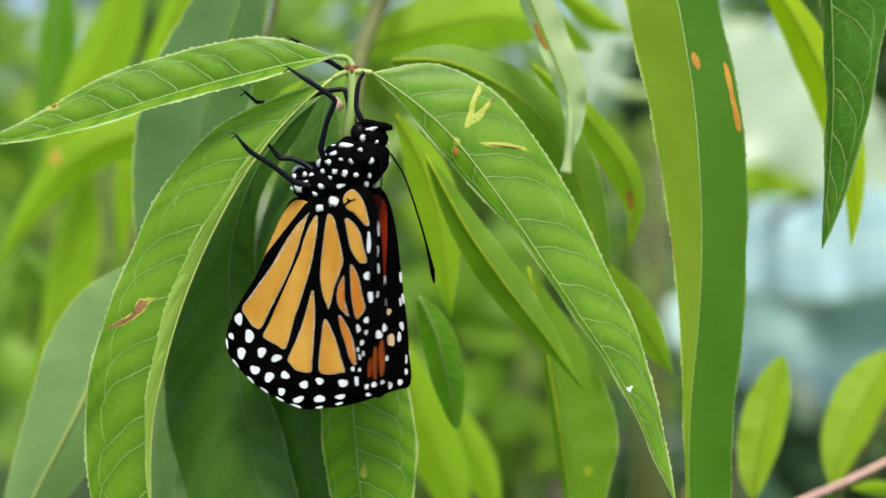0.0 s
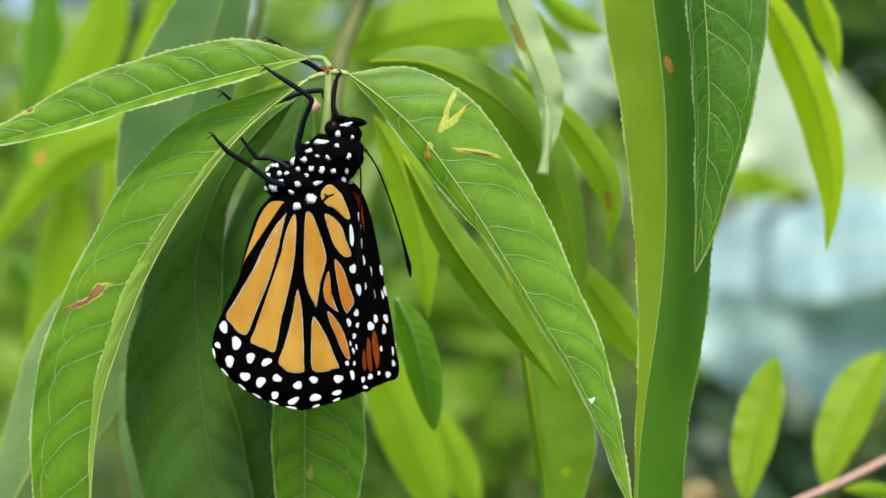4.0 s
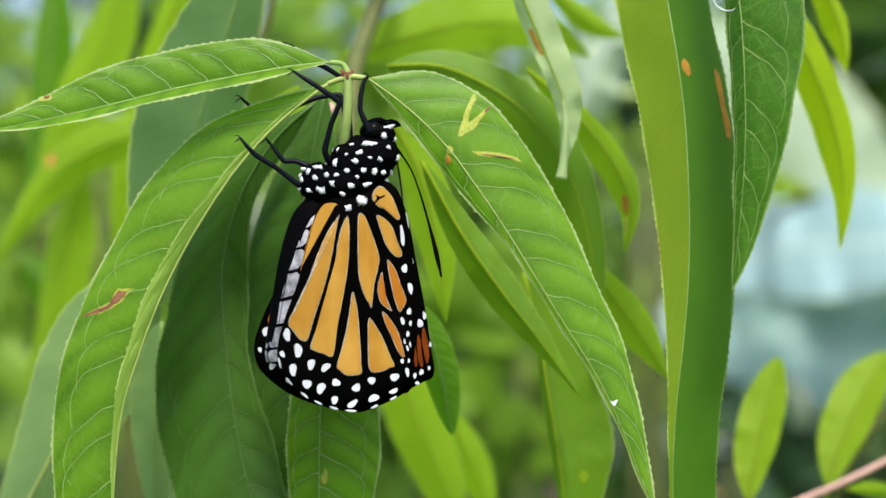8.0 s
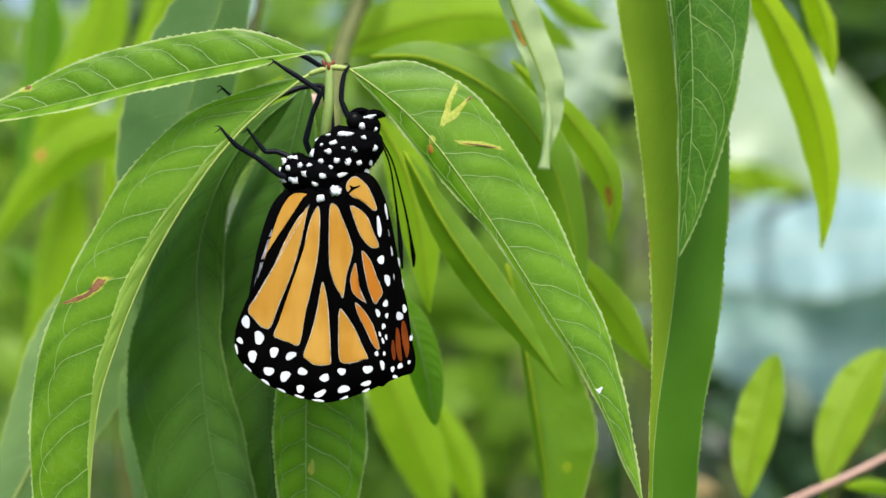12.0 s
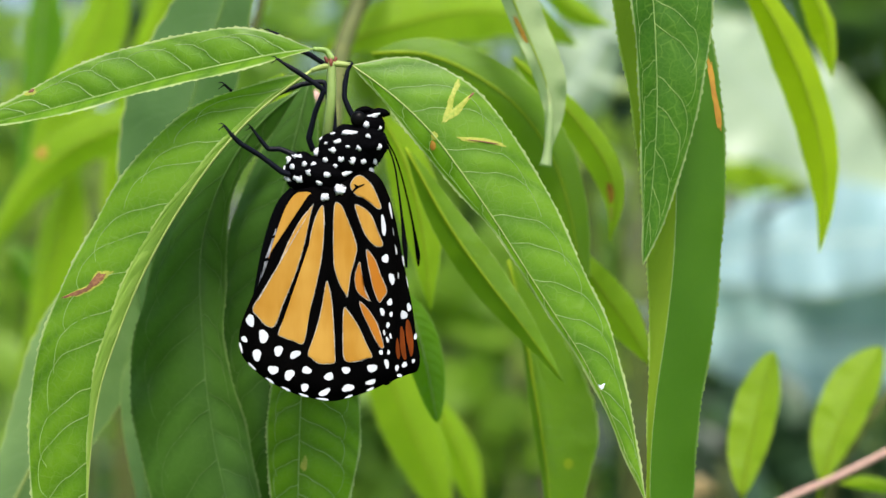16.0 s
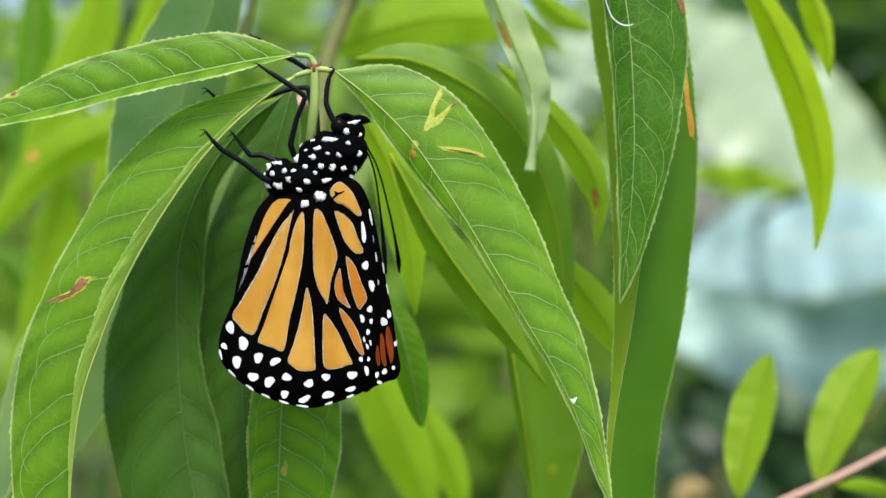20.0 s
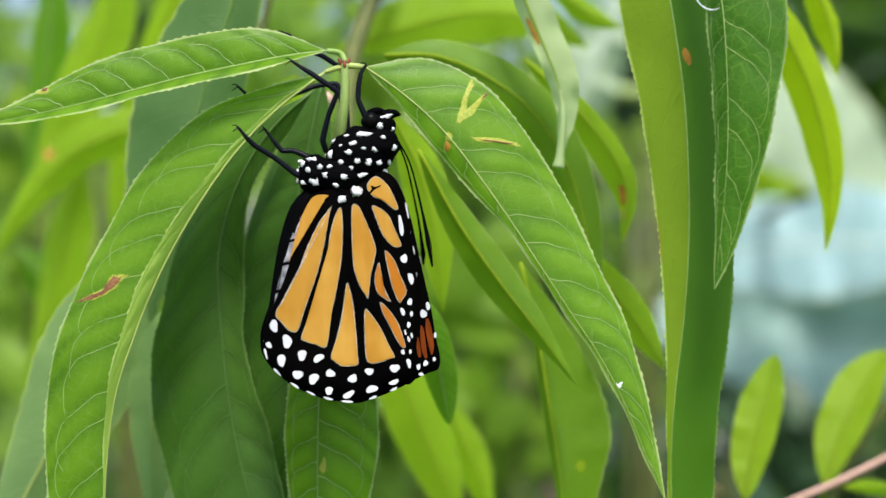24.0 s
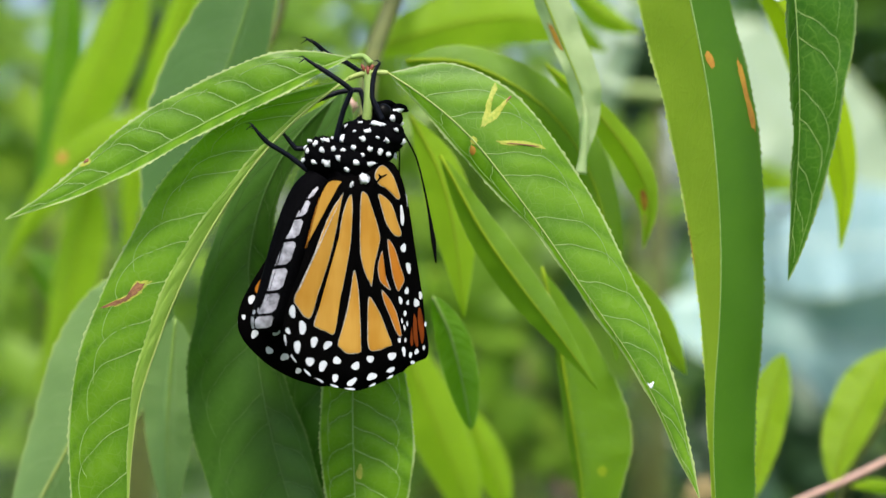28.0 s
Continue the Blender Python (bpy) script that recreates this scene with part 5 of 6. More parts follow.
for side in (-1, 1):
    for x, z, a, b in DOTS_A + DOTS_B:
        host = head if z > 9.3 and x > 2.5 else fly
        y = skin(x, z, side)
        if z < 0.6:
            y = DEPTH + side * max(abs(y - DEPTH), bulge(x, z) + 0.15)
        part("dot", ball((x * MM, (y + side * 0.05) * MM, z * MM), (a * MM, 0.13 * MM, b * MM), 18 * math.sin(x * 9 + z * 5), 0.9, 11, 6), WHITE, host)

lx, lz, la, lb, lc, lt = LUMPS[3]
for a, e in ((-35, 30), (-10, 5), (-40, -25), (5, 40), (20, -15), (-65, 10), (40, 20), (65, -10)):
    d = Vector((-math.cos(radians(a)) * math.cos(radians(e)), math.sin(radians(a)) * math.cos(radians(e)), math.sin(radians(e))))
    p = Vector((lx + d.x * la, DEPTH + d.y * lb, lz + d.z * lc))
    part("dot", ball(tuple(p * MM), (0.38 * MM, 0.42 * MM, 0.5 * MM), 20 * a, 0.7, 10, 6), WHITE, fly)

# short black fur on the chest
bm = bmesh.new()
rng = random.Random(5)
for _ in range(700):
    lx, lz, a, b, c, t = LUMPS[rng.randrange(len(LUMPS))]
    d = Vector((rng.gauss(0, 1), rng.gauss(0, 1), rng.gauss(0, 1))).normalized()
    p = pose(0, 0, 0, 0, t, 0) @ Vector((d.x * a, d.y * b, d.z * c)) + Vector((lx, DEPTH, lz))
    out = (d + Vector((rng.uniform(-0.5, 0.5), rng.uniform(-0.5, 0.5), rng.uniform(-0.9, 0.1)))).normalized() * rng.uniform(0.4, 1.0)
    s = d.cross(Vector((0.3, 0.5, 0.8))).normalized() * 0.05
    s2 = d.cross(s).normalized() * 0.05
    base = [bm.verts.new((p + o - d * 0.1) * MM) for o in (s, s2, -s - s2)]
    tip = bm.verts.new((p + out) * MM)
    for i in range(3):
        bm.faces.new((base[i], base[(i + 1) % 3], tip))
tagged(part("fur", bm, BLACK, fly, "short black fur"), kind="stuff")

# abdomen, ringed
axis = spline([(-6.2, -0.5), (-8.2, -4.5), (-9.7, -10), (-11.2, -17), (-12.4, -23), (-12.6, -26.0)], 60)
grow = np.interp(np.linspace(0, 1, 60), (0, 0.1, 0.4, 0.8, 0.93, 1), (2.2, 2.9, 3.1, 2.7, 2.0, 0.7))
abdomen = part("abdomen", tube([(x * MM, DEPTH * MM, z * MM) for x, z in axis[::4]], list(grow[::4] * MM), 20, 60), BLACK, fly, "black abdomen with grey ringed segments")
for k in range(7):
    i0, i1 = 4 + 7 * k, 4 + 7 * k + 6
    for turn_at, wide in ((20, 64), (-15, 30), (-84, 64)):
        bm = bmesh.new()
        grid = []
        for i in range(i0, i1 + 1):
            x, z = axis[i]
            row = []
            trim = wide * (0.16 if i in (i0, i1) else 0.0)
            for q in np.linspace(turn_at + trim, turn_at + wide - trim, 9):
                r = grow[i] + 0.07
                row.append(bm.verts.new(((x + r * math.cos(radians(q + 180))) * MM, (DEPTH + r * math.sin(radians(q + 180))) * MM, (z + 0.25 * r * math.cos(radians(q + 180))) * MM)))
            grid.append(row)
        for a, b in zip(grid, grid[1:]):
            for j in range(8):
                bm.faces.new((a[j], b[j], b[j + 1], a[j + 1]))
        part("segment", bm, GREY, abdomen)

# antennae and legs: (x, z) with depth behind the near face
for pts, dep in (([(6.8, 8.5), (8.5, 4.5), (9.5, -1.1), (10.3, -7.6), (10.7, -12.1)], (-1.0, -3.2, -5.6, -8.0, -9.4)), ([(7.2, 8.3), (9, 4.5), (10.9, -3.1), (12, -9.4), (12.2, -12.1)], (2.0, 4.2, 7.4, 9.8, 10.8))):
    part("antenna", tube([(x * MM, d * MM, z * MM) for (x, z), d in zip(pts, dep)], [0.17 * MM, 0.14 * MM, 0.15 * MM, 0.2 * MM, 0.42 * MM, 0.15 * MM], 8, 40), BLACK, fly)
legs = []
LEGS = [
    ([(-6.1, 2.2), (-8.8, 2.9), (-12.2, 5.5), (-15.3, 7.4), (-16.6, 8.8), (-17.6, 10.1)], (2.5, 1.5, 0.5, -0.8, -1.6, -1.8)),
    ([(-6.1, 4.9), (-7.4, 5.9), (-9.5, 6.8), (-11.4, 6.8), (-12.8, 8.5), (-14.1, 10.3)], (4.0, 4.2, 4.4, 4.4, 4.0, 3.6)),
    ([(-4.1, 6.5), (-4.7, 8.3), (-3.6, 12.4), (-2.2, 15.7), (-3.4, 16.7), (-6.1, 18.5), (-7.9, 19.6), (-9.4, 20.6)], (2.6, 1.6, 0.6, 0.0, -0.4, -0.8, -1.0, -1.2)),
    ([(2.5, 11.3), (1.6, 13.1), (0.9, 14.8), (1, 17.1), (1.4, 19.1), (2.2, 20.3)], (2.8, 2.6, 2.4, 2.4, 2.4, 2.4)),
    ([(-1.1, 7.9), (-1.4, 13.5), (-2.5, 18), (-6.1, 17.6), (-11.5, 15.4), (-16.4, 15.6), (-18.2, 17.2)], (6.5, 7.5, 8.0, 8.0, 7.0, 5.0, 4.4)),
    ([(-0.7, 9), (-1.1, 14.4), (-1.6, 20.2), (-4.6, 22.2), (-7.8, 23.6), (-9.7, 25.2), (-10.8, 25.7)], (6.5, 7.5, 8.0, 7.0, 6.0, 4.4, 4.2)),
]
for pts, dep in LEGS:
    dep = [d - 3.5 for d in dep]
    line = [np.array((x, d, z)) for (x, z), d in zip(pts, dep)]
    bent = [line[0]]
    for a, b, c in zip(line, line[1:], line[2:]):
        bent += [b + (a - b) * 0.14, b + (c - b) * 0.14]
    bent.append(line[-1])
    n = len(bent)
    leg = part("leg", tube([tuple(p * MM) for p in bent], [0.5 * MM] * 3 + [0.42 * MM] * (n - 6) + [0.34 * MM, 0.28 * MM, 0.2 * MM], 8, 64), LEGMAT, fly)
    hairs = random.Random(n)
    for k in range(2, n - 1):
        for _ in range(2):
            p = bent[k] + (bent[k + 1] - bent[k]) * hairs.uniform(0, 1)
            q = p + np.array((hairs.uniform(-0.8, 0.8), hairs.uniform(-0.8, 0.8), hairs.uniform(-0.1, 0.7)))
            part("bristle", tube([tuple(p * MM), tuple((p + q) * 0.5 * MM), tuple(q * MM)], [0.06 * MM, 0.02 * MM], 4, 3), LEGMAT, leg)
    legs.append(leg)
    (x, z), d = pts[-1], dep[-1]
    for s in (-1, 1):
        part("claw", tube([(x * MM, d * MM, z * MM), ((x - 0.4) * MM, (d + 0.2 * s) * MM, (z + 0.35 * s) * MM), ((x - 1.0) * MM, (d + 0.3) * MM, (z + 0.5 * s - 0.2) * MM)], [0.14 * MM, 0.05 * MM], 5), LEGMAT, leg)


# ---- movement ----
SHOOT = [
    (0, -16.54, 262.85, 28.58),
    (0.5, -14.20, 262.84, 29.48),
    (1, -13.66, 262.90, 29.12),
    (1.5, -12.23, 262.92, 28.58),
    (2, -17.26, 262.90, 28.04),
    (2.5, -17.62, 262.90, 28.22),
    (3, -18.07, 262.88, 28.67),
    (3.5, -18.97, 262.88, 28.67),
    (5.5, -19.59, 262.85, 28.58),
    (6, -16.54, 262.83, 28.13),
    (6.5, -16.81, 262.82, 29.03),
    (7, -13.93, 262.83, 27.42),
    (7.5, -15.55, 262.87, 27.59),
    (8, -16.72, 262.86, 27.86),
    (8.5, -17.89, 262.84, 28.22),
    (9, -16.90, 262.85, 29.12),
    (9.5, -18.25, 262.84, 29.66),
    (10, -17.35, 262.86, 29.30),
    (10.5, -20.22, 262.90, 30.38),
    (11, -19.15, 263.01, 29.84),
    (11.5, -19.06, 262.93, 28.85),
    (13.5, -20.49, 262.91, 29.39),
    (14, -18.88, 262.97, 29.21),
    (14.5, -19.42, 262.93, 30.02),
    (15, -18.16, 262.96, 29.75),
    (15.5, -17.35, 263.01, 28.67),
    (16, -18.34, 263.00, 29.12),
    (16.5, -18.70, 262.96, 29.21),
    (17, -19.77, 262.96, 28.76),
    (17.5, -19.77, 262.98, 28.85),
    (18, -20.13, 263.00, 28.85),
    (18.5, -20.40, 263.00, 28.85),
    (19, -20.40, 263.00, 28.67),
    (19.5, -20.49, 263.00, 28.58),
    (20, -20.49, 263.00, 28.58),
    (20.5, -20.49, 263.00, 28.58),
    (22.5, -19.95, 263.00, 28.58),
    (23, -19.24, 262.95, 28.85),
    (23.5, -17.62, 262.93, 29.12),
    (24, -16.72, 262.91, 29.39),
    (24.5, -13.84, 262.90, 28.76),
    (25, -12.94, 262.85, 28.40),
    (25.5, -14.29, 262.86, 29.66),
    (26, -12.58, 262.82, 29.39),
    (26.5, -13.21, 262.89, 28.76),
    (27, -14.74, 262.89, 28.76),
    (27.5, -14.74, 262.86, 28.49),
    (28, -14.11, 262.89, 28.22),
]
FLY = [
    (0, -18.28, 263.36, 7.65, -24, 10, -4, -3, 0),
    (0.50, -15.40, 263.36, 8.47, 18, 4, 1, 2, 1),
    (1, -13.33, 263.40, 8.83, 29, 6, 2, 4, 2),
    (1.50, -14.59, 263.39, 7.11, -26, 22, -1, 0, 5),
    (2, -15.85, 263.43, 8.29, 38, 8, 0, 5, 2),
    (2.50, -15.85, 263.42, 7.74, 43, 8, 0, 4, 1),
    (3, -20.08, 263.40, 7.65, -26, 20, -2, 0, 5),
    (3.50, -21.07, 263.40, 8.02, -20, 16, -1, 0, 3),
    (5.50, -20.44, 263.40, 8.56, -15, 14, -1, 0, 0),
    (6, -16.12, 263.37, 8.29, -4, 14, 0, 0, 0),
    (6.50, -17.11, 263.34, 8.92, -4, 11, 0, 0, 0),
    (7, -10.36, 263.39, 8.02, 15, 0, 2, 0, 0),
    (7.50, -14.41, 263.41, 7.74, 15, 0, 1, 0, 0),
    (8, -15.40, 263.40, 8.02, 22, 0, 1, 0, 0),
    (8.50, -16.84, 263.38, 8.29, 13, 0, 0, 0, 0),
    (9, -15.04, 263.39, 9.10, 17, 0, 0, 0, 0),
    (9.50, -17.02, 263.39, 9.64, 14, 0, 0, 0, 0),
    (10, -15.49, 263.40, 9.46, 16, 0, 1, 0, 0),
    (10.50, -20.53, 263.40, 10.27, 10, 0, 0, 0, 0),
    (11, -18.19, 263.47, 9.82, 4, 0, 0, 0, 0),
    (11.50, -17.92, 263.43, 9.10, 1, 0, 0, 0, 0),
    (13.50, -19.18, 263.43, 9.10, 0, 0, 0, 0, 0),
    (14, -17.20, 263.45, 9.01, 4, 0, 1, 0, 0),
    (14.50, -18.10, 263.43, 9.82, 5, 0, 1, 0, 0),
    (15, -16.03, 263.45, 9.37, 5, 0, 2, 0, 0),
    (15.50, -15.49, 263.48, 8.47, 3, 0, 0, 0, 0),
    (16, -16.84, 263.48, 8.92, 0, 0, 0, 0, 0),
    (16.50, -16.84, 263.47, 8.83, 0, 0, 0, 0, 0),
    (17, -18.10, 263.46, 8.38, 0, 0, 0, 0, 0),
    (17.50, -18.55, 263.48, 8.29, 0, 0, 0, 0, 0),
    (18, -18.91, 263.50, 8.38, 0, 0, 0, 0, 0),
    (18.50, -19.09, 263.50, 8.38, 0, 0, 0, 0, 0),
    (19, -19.27, 263.50, 8.29, 0, 0, 0, 0, 0),
    (19.50, -19.45, 263.50, 8.20, 0, 0, 0, 0, 0),
    (20, -19.45, 263.50, 8.20, 0, 0, 0, 0, 0),
    (20.50, -19.45, 263.50, 8.11, 0, 0, 0, 0, 0),
    (22.50, -18.82, 263.50, 8.11, 0, 0, 0, 0, 0),
    (23, -18.01, 263.46, 8.47, 1, 0, 0, 0, 0),
    (23.50, -16.12, 263.45, 8.74, 4, 0, 1, 0, 0),
    (24, -15.13, 263.43, 9.19, 9, 0, 2, 0, 0),
    (24.50, -10.99, 263.42, 8.74, 24, 6, 2, 4, 1),
    (25, -8.19, 263.42, 8.56, 31, 12, 3, 7, 3),
    (25.50, -10.36, 263.41, 10.18, 38, 10, 4, 6, 2),
    (26, -14.32, 263.34, 9.19, -26, 22, 8, -8, 2),
    (26.50, -12.25, 263.39, 9.55, 22, 6, 2, 6, -1),
    (27, -11.35, 263.42, 8.47, 43, 10, 2, 6, 3),
    (27.50, -15.58, 263.37, 9.28, 33, 8, -4, 6, 1),
    (28, -15.85, 263.38, 10.99, 27, 10, -6, 6, 0),
]
BACK = [
    (0, -34.64, 304.70, 39.77),
    (0.50, -32.98, 304.66, 40.62),
    (1, -32.46, 304.73, 40.36),
    (1.50, -31.35, 304.76, 39.91),
    (2, -34.66, 304.82, 39.58),
    (2.50, -35.06, 304.81, 39.67),
    (3, -35.52, 304.78, 40),
    (3.50, -36.28, 304.79, 39.98),
    (5.50, -36.69, 304.76, 40.03),
    (6, -34.97, 304.67, 39.59),
    (6.50, -35.36, 304.63, 40.16),
    (7, -33.53, 304.59, 38.99),
    (7.50, -34.02, 304.74, 39.20),
    (8, -34.86, 304.74, 39.40),
    (8.50, -35.82, 304.69, 39.66),
    (9, -35.07, 304.71, 40.30),
    (9.50, -35.92, 304.73, 40.73),
    (10, -35.27, 304.74, 40.43),
    (10.50, -37.26, 304.81, 41.05),
    (11, -36.29, 304.99, 40.34),
    (11.50, -36.38, 304.86, 39.87),
    (13.50, -37.34, 304.85, 40.34),
    (14, -36.17, 304.92, 40.01),
    (14.50, -36.60, 304.87, 40.71),
    (15, -35.66, 304.91, 40.44),
    (15.50, -34.96, 304.99, 39.54),
    (16, -35.59, 304.98, 39.94),
    (16.50, -35.85, 304.93, 40.17),
    (17, -36.62, 304.93, 39.84),
    (17.50, -36.50, 304.96, 39.91),
    (18, -36.64, 305, 39.91),
    (18.50, -36.84, 305, 39.91),
    (19, -36.84, 305, 39.78),
    (19.50, -36.90, 305, 39.72),
    (20, -36.90, 305, 39.72),
    (20.50, -36.90, 305, 39.72),
    (22.50, -36.51, 305, 39.72),
    (23, -36.19, 304.91, 39.99),
    (23.50, -35.15, 304.88, 40.18),
    (24, -34.66, 304.83, 40.38),
    (24.50, -33.03, 304.75, 39.84),
    (25, -32.82, 304.61, 39.67),
    (25.50, -33.51, 304.68, 40.57),
    (26, -32.56, 304.57, 40.50),
    (26.50, -32.77, 304.70, 39.84),
    (27, -33.75, 304.74, 39.81),
    (27.50, -33.79, 304.68, 39.73),
    (28, -33.26, 304.74, 39.46),
]
LIME = [
    (0, 54.88, 310.39, 53.40, -3.24),
    (0.50, 54.56, 310.39, 53.61, -3.14),
    (1, 54.14, 310.47, 53.08, -2.92),
    (1.50, 53.93, 310.43, 53.08, -2.69),
    (2, 54.35, 310.17, 53.40, -1.91),
    (2.50, 54.40, 310.23, 53.29, -2.09),
    (3, 53.40, 310.19, 53.50, -0.92),
    (3.50, 53.66, 310.13, 53.61, -1.04),
    (5.50, 53.24, 310.06, 53.93, -0.59),
    (6, 54.35, 310.35, 53.61, -3.17),
    (6.50, 53.40, 310.47, 53.40, -2.69),
    (7, 53.82, 310.59, 53.40, -4.01),
    (7.50, 53.82, 310.23, 53.61, -1.91),
    (8, 54.25, 310.23, 53.61, -2.39),
    (8.50, 54.03, 310.29, 53.61, -2.56),
    (9, 52.76, 310.26, 53.61, -0.95),
    (9.50, 52.97, 310.18, 53.72, -0.95),
    (10, 53.40, 310.21, 53.61, -1.36),
    (10.50, 53.03, 310.24, 53.19, -0.99),
    (11, 53.50, 310.29, 52.34, -1.52),
    (11.50, 52.76, 310.26, 52.97, -0.62),
    (13.50, 52.97, 310.18, 53.19, -0.85),
    (14, 52.87, 310.27, 52.66, -0.82),
    (14.50, 52.76, 310.24, 52.97, -0.88),
    (15, 53.34, 310.26, 52.76, -1.43),
    (15.50, 53.56, 310.26, 52.44, -1.09),
    (16, 53.35, 310.18, 52.66, -0.50),
    (16.50, 53.35, 310.11, 53.08, -0.50),
    (17, 53.29, 310.11, 53.08, -0.44),
    (17.50, 53.45, 310.05, 53.08, -0.25),
    (18, 53.56, 310, 53.08, -0.01),
    (18.50, 53.61, 310, 53.08, -0.10),
    (19, 53.61, 310, 53.08, -0.06),
    (19.50, 53.61, 310, 53.08, 0),
    (20, 53.61, 310, 53.08, 0),
    (20.50, 53.61, 310, 53.08, 0),
    (22.50, 53.66, 310, 53.08, -0.05),
    (23, 53.45, 310.06, 53.29, -0.40),
    (23.50, 53.61, 310.11, 53.29, -0.87),
    (24, 53.40, 310.19, 53.29, -1.01),
    (24.50, 52.97, 310.43, 53.08, -1.70),
    (25, 53.18, 310.60, 53.29, -3.17),
    (25.50, 53.34, 310.47, 53.29, -2.79),
    (26, 52.65, 310.54, 53.61, -2.63),
    (26.50, 53.08, 310.52, 53.08, -2.39),
    (27, 53.34, 310.49, 52.97, -2.34),
    (27.50, 53.13, 310.45, 53.29, -2.06),
    (28, 53.66, 310.45, 53.08, -2.29),
]
TURN_TOP_LEFT = [
    (0, -2.11),
    (0.5, -1.17),
    (1, -2.50),
    (1.5, -2.46),
    (2, -3.44),
    (2.5, -6.15),
    (3, -1.11),
    (3.5, -2.99),
    (5.5, -0.95),
    (6, -0.57),
    (6.5, -0.16),
    (7, -0.09),
    (7.5, 0.42),
    (8, 0.95),
    (8.5, 1.36),
    (9, 0.60),
    (9.5, 0.81),
    (10, 0.25),
    (10.5, 0.03),
    (11, 0.55),
    (11.5, 0.80),
    (13.5, 0.49),
    (14, -0.76),
    (14.5, -0.67),
    (15, -2.20),
    (15.5, -2.09),
    (16, -0.59),
    (16.5, -1.31),
    (17, -1.25),
    (17.5, -1.20),
    (18, -0.66),
    (18.5, -0.31),
    (19, -0.17),
    (19.5, 0.00),
    (20, 0.00),
    (20.5, 0.17),
    (22.5, 0.52),
    (23, 0.52),
    (23.5, -0.44),
    (24, 0.06),
    (24.5, -1.86),
    (25, -6.24),
    (25.5, -6.66),
    (26, -7.43),
    (26.5, -10.90),
    (27, -10.79),
    (27.5, -11.74),
    (28, -13.58),
]
TURN_LOW_LEFT = [
    (0, -5.74),
    (0.5, -4.30),
    (1, -8.30),
    (1.5, -7.00),
    (2, -1.38),
    (2.5, -1.09),
    (3, -1.91),
    (3.5, -0.92),
    (5.5, -1.06),
    (6, -2.62),
    (6.5, -2.10),
    (7, -3.89),
    (7.5, -2.21),
    (8, -1.27),
    (8.5, -0.57),
    (9, -2.63),
    (9.5, -1.19),
    (10, -2.43),
    (10.5, 0.57),
    (11, 0.43),
    (11.5, -0.80),
    (13.5, 0.22),
    (14, -1.70),
    (14.5, 0.03),
    (15, -1.36),
    (15.5, -1.40),
    (16, -0.08),
    (16.5, -0.58),
    (17, -0.09),
    (17.5, -0.18),
    (18, -0.09),
    (18.5, 0.11),
    (19, 0.11),
    (19.5, 0.21),
    (20, 0.00),
    (20.5, -0.19),
    (22.5, -0.39),
    (23, -0.79),
    (23.5, -2.12),
    (24, -0.55),
    (24.5, -1.36),
    (25, -1.08),
    (25.5, 0.70),
    (26, -5.74),
    (26.5, -1.68),
    (27, -1.46),
    (27.5, -1.00),
    (28, -0.56),
]
TURN_RIGHT = [
    (0, -3.10),
    (0.5, -3.60),
    (1, -8.40),
    (1.5, -3.80),
    (2, -2.01),
    (2.5, -2.38),
    (3, -2.81),
    (3.5, -1.28),
    (5.5, -0.33),
    (6, -2.86),
    (6.5, -1.95),
    (7, -3.59),
    (7.5, -2.15),
    (8, -1.23),
    (8.5, -0.76),
    (9, -3.05),
    (9.5, -3.45),
    (10, -2.53),
    (10.5, -2.81),
    (11, -1.47),
    (11.5, -1.90),
    (13.5, -1.79),
    (14, -3.52),
    (14.5, -1.46),
    (15, 0.14),
    (15.5, -4.19),
    (16, -1.90),
    (16.5, -2.36),
    (17, -0.63),
    (17.5, -1.00),
    (18, -0.36),
    (18.5, -0.03),
    (19, 0.24),
    (19.5, 0.27),
    (20, 0.00),
    (20.5, 0.32),
    (22.5, -0.03),
    (23, -0.82),
    (23.5, -2.15),
    (24, -2.66),
    (24.5, -4.98),
    (25, -4.26),
    (25.5, -6.26),
    (26, -8.97),
    (26.5, -6.64),
    (27, -7.72),
    (27.5, -5.26),
    (28, -4.08),
]
TURN_MIDDLE = [
    (0, -7.28),
    (0.5, -5.95),
    (1, -7.26),
    (1.5, -7.39),
    (2, -4.87),
    (2.5, -3.37),
    (3, -4.13),
    (3.5, -3.08),
    (5.5, -1.35),
    (6, -2.12),
    (6.5, -1.47),
    (7, -2.38),
    (7.5, -1.63),
    (8, -1.36),
    (8.5, -0.90),
    (9, -1.61),
    (9.5, -0.18),
    (10, -0.90),
    (10.5, 1.42),
    (11, 1.87),
    (11.5, -2.47),
    (13.5, -0.41),
    (14, -1.61),
    (14.5, 1.51),
    (15, 2.72),
    (15.5, -1.16),
    (16, -0.57),
    (16.5, -1.16),
    (17, -0.28),
    (17.5, 0.31),
    (18, 0.01),
    (18.5, 0.01),
    (19, 0.00),
    (19.5, 0.17),
    (20, 0.00),
    (20.5, -0.29),
    (22.5, -0.28),
    (23, -0.85),
    (23.5, -2.18),
    (24, -1.58),
    (24.5, -4.41),
    (25, -4.10),
    (25.5, -5.32),
    (26, -9.09),
    (26.5, -6.38),
    (27, -5.32),
    (27.5, -4.27),
    (28, -3.96),
]
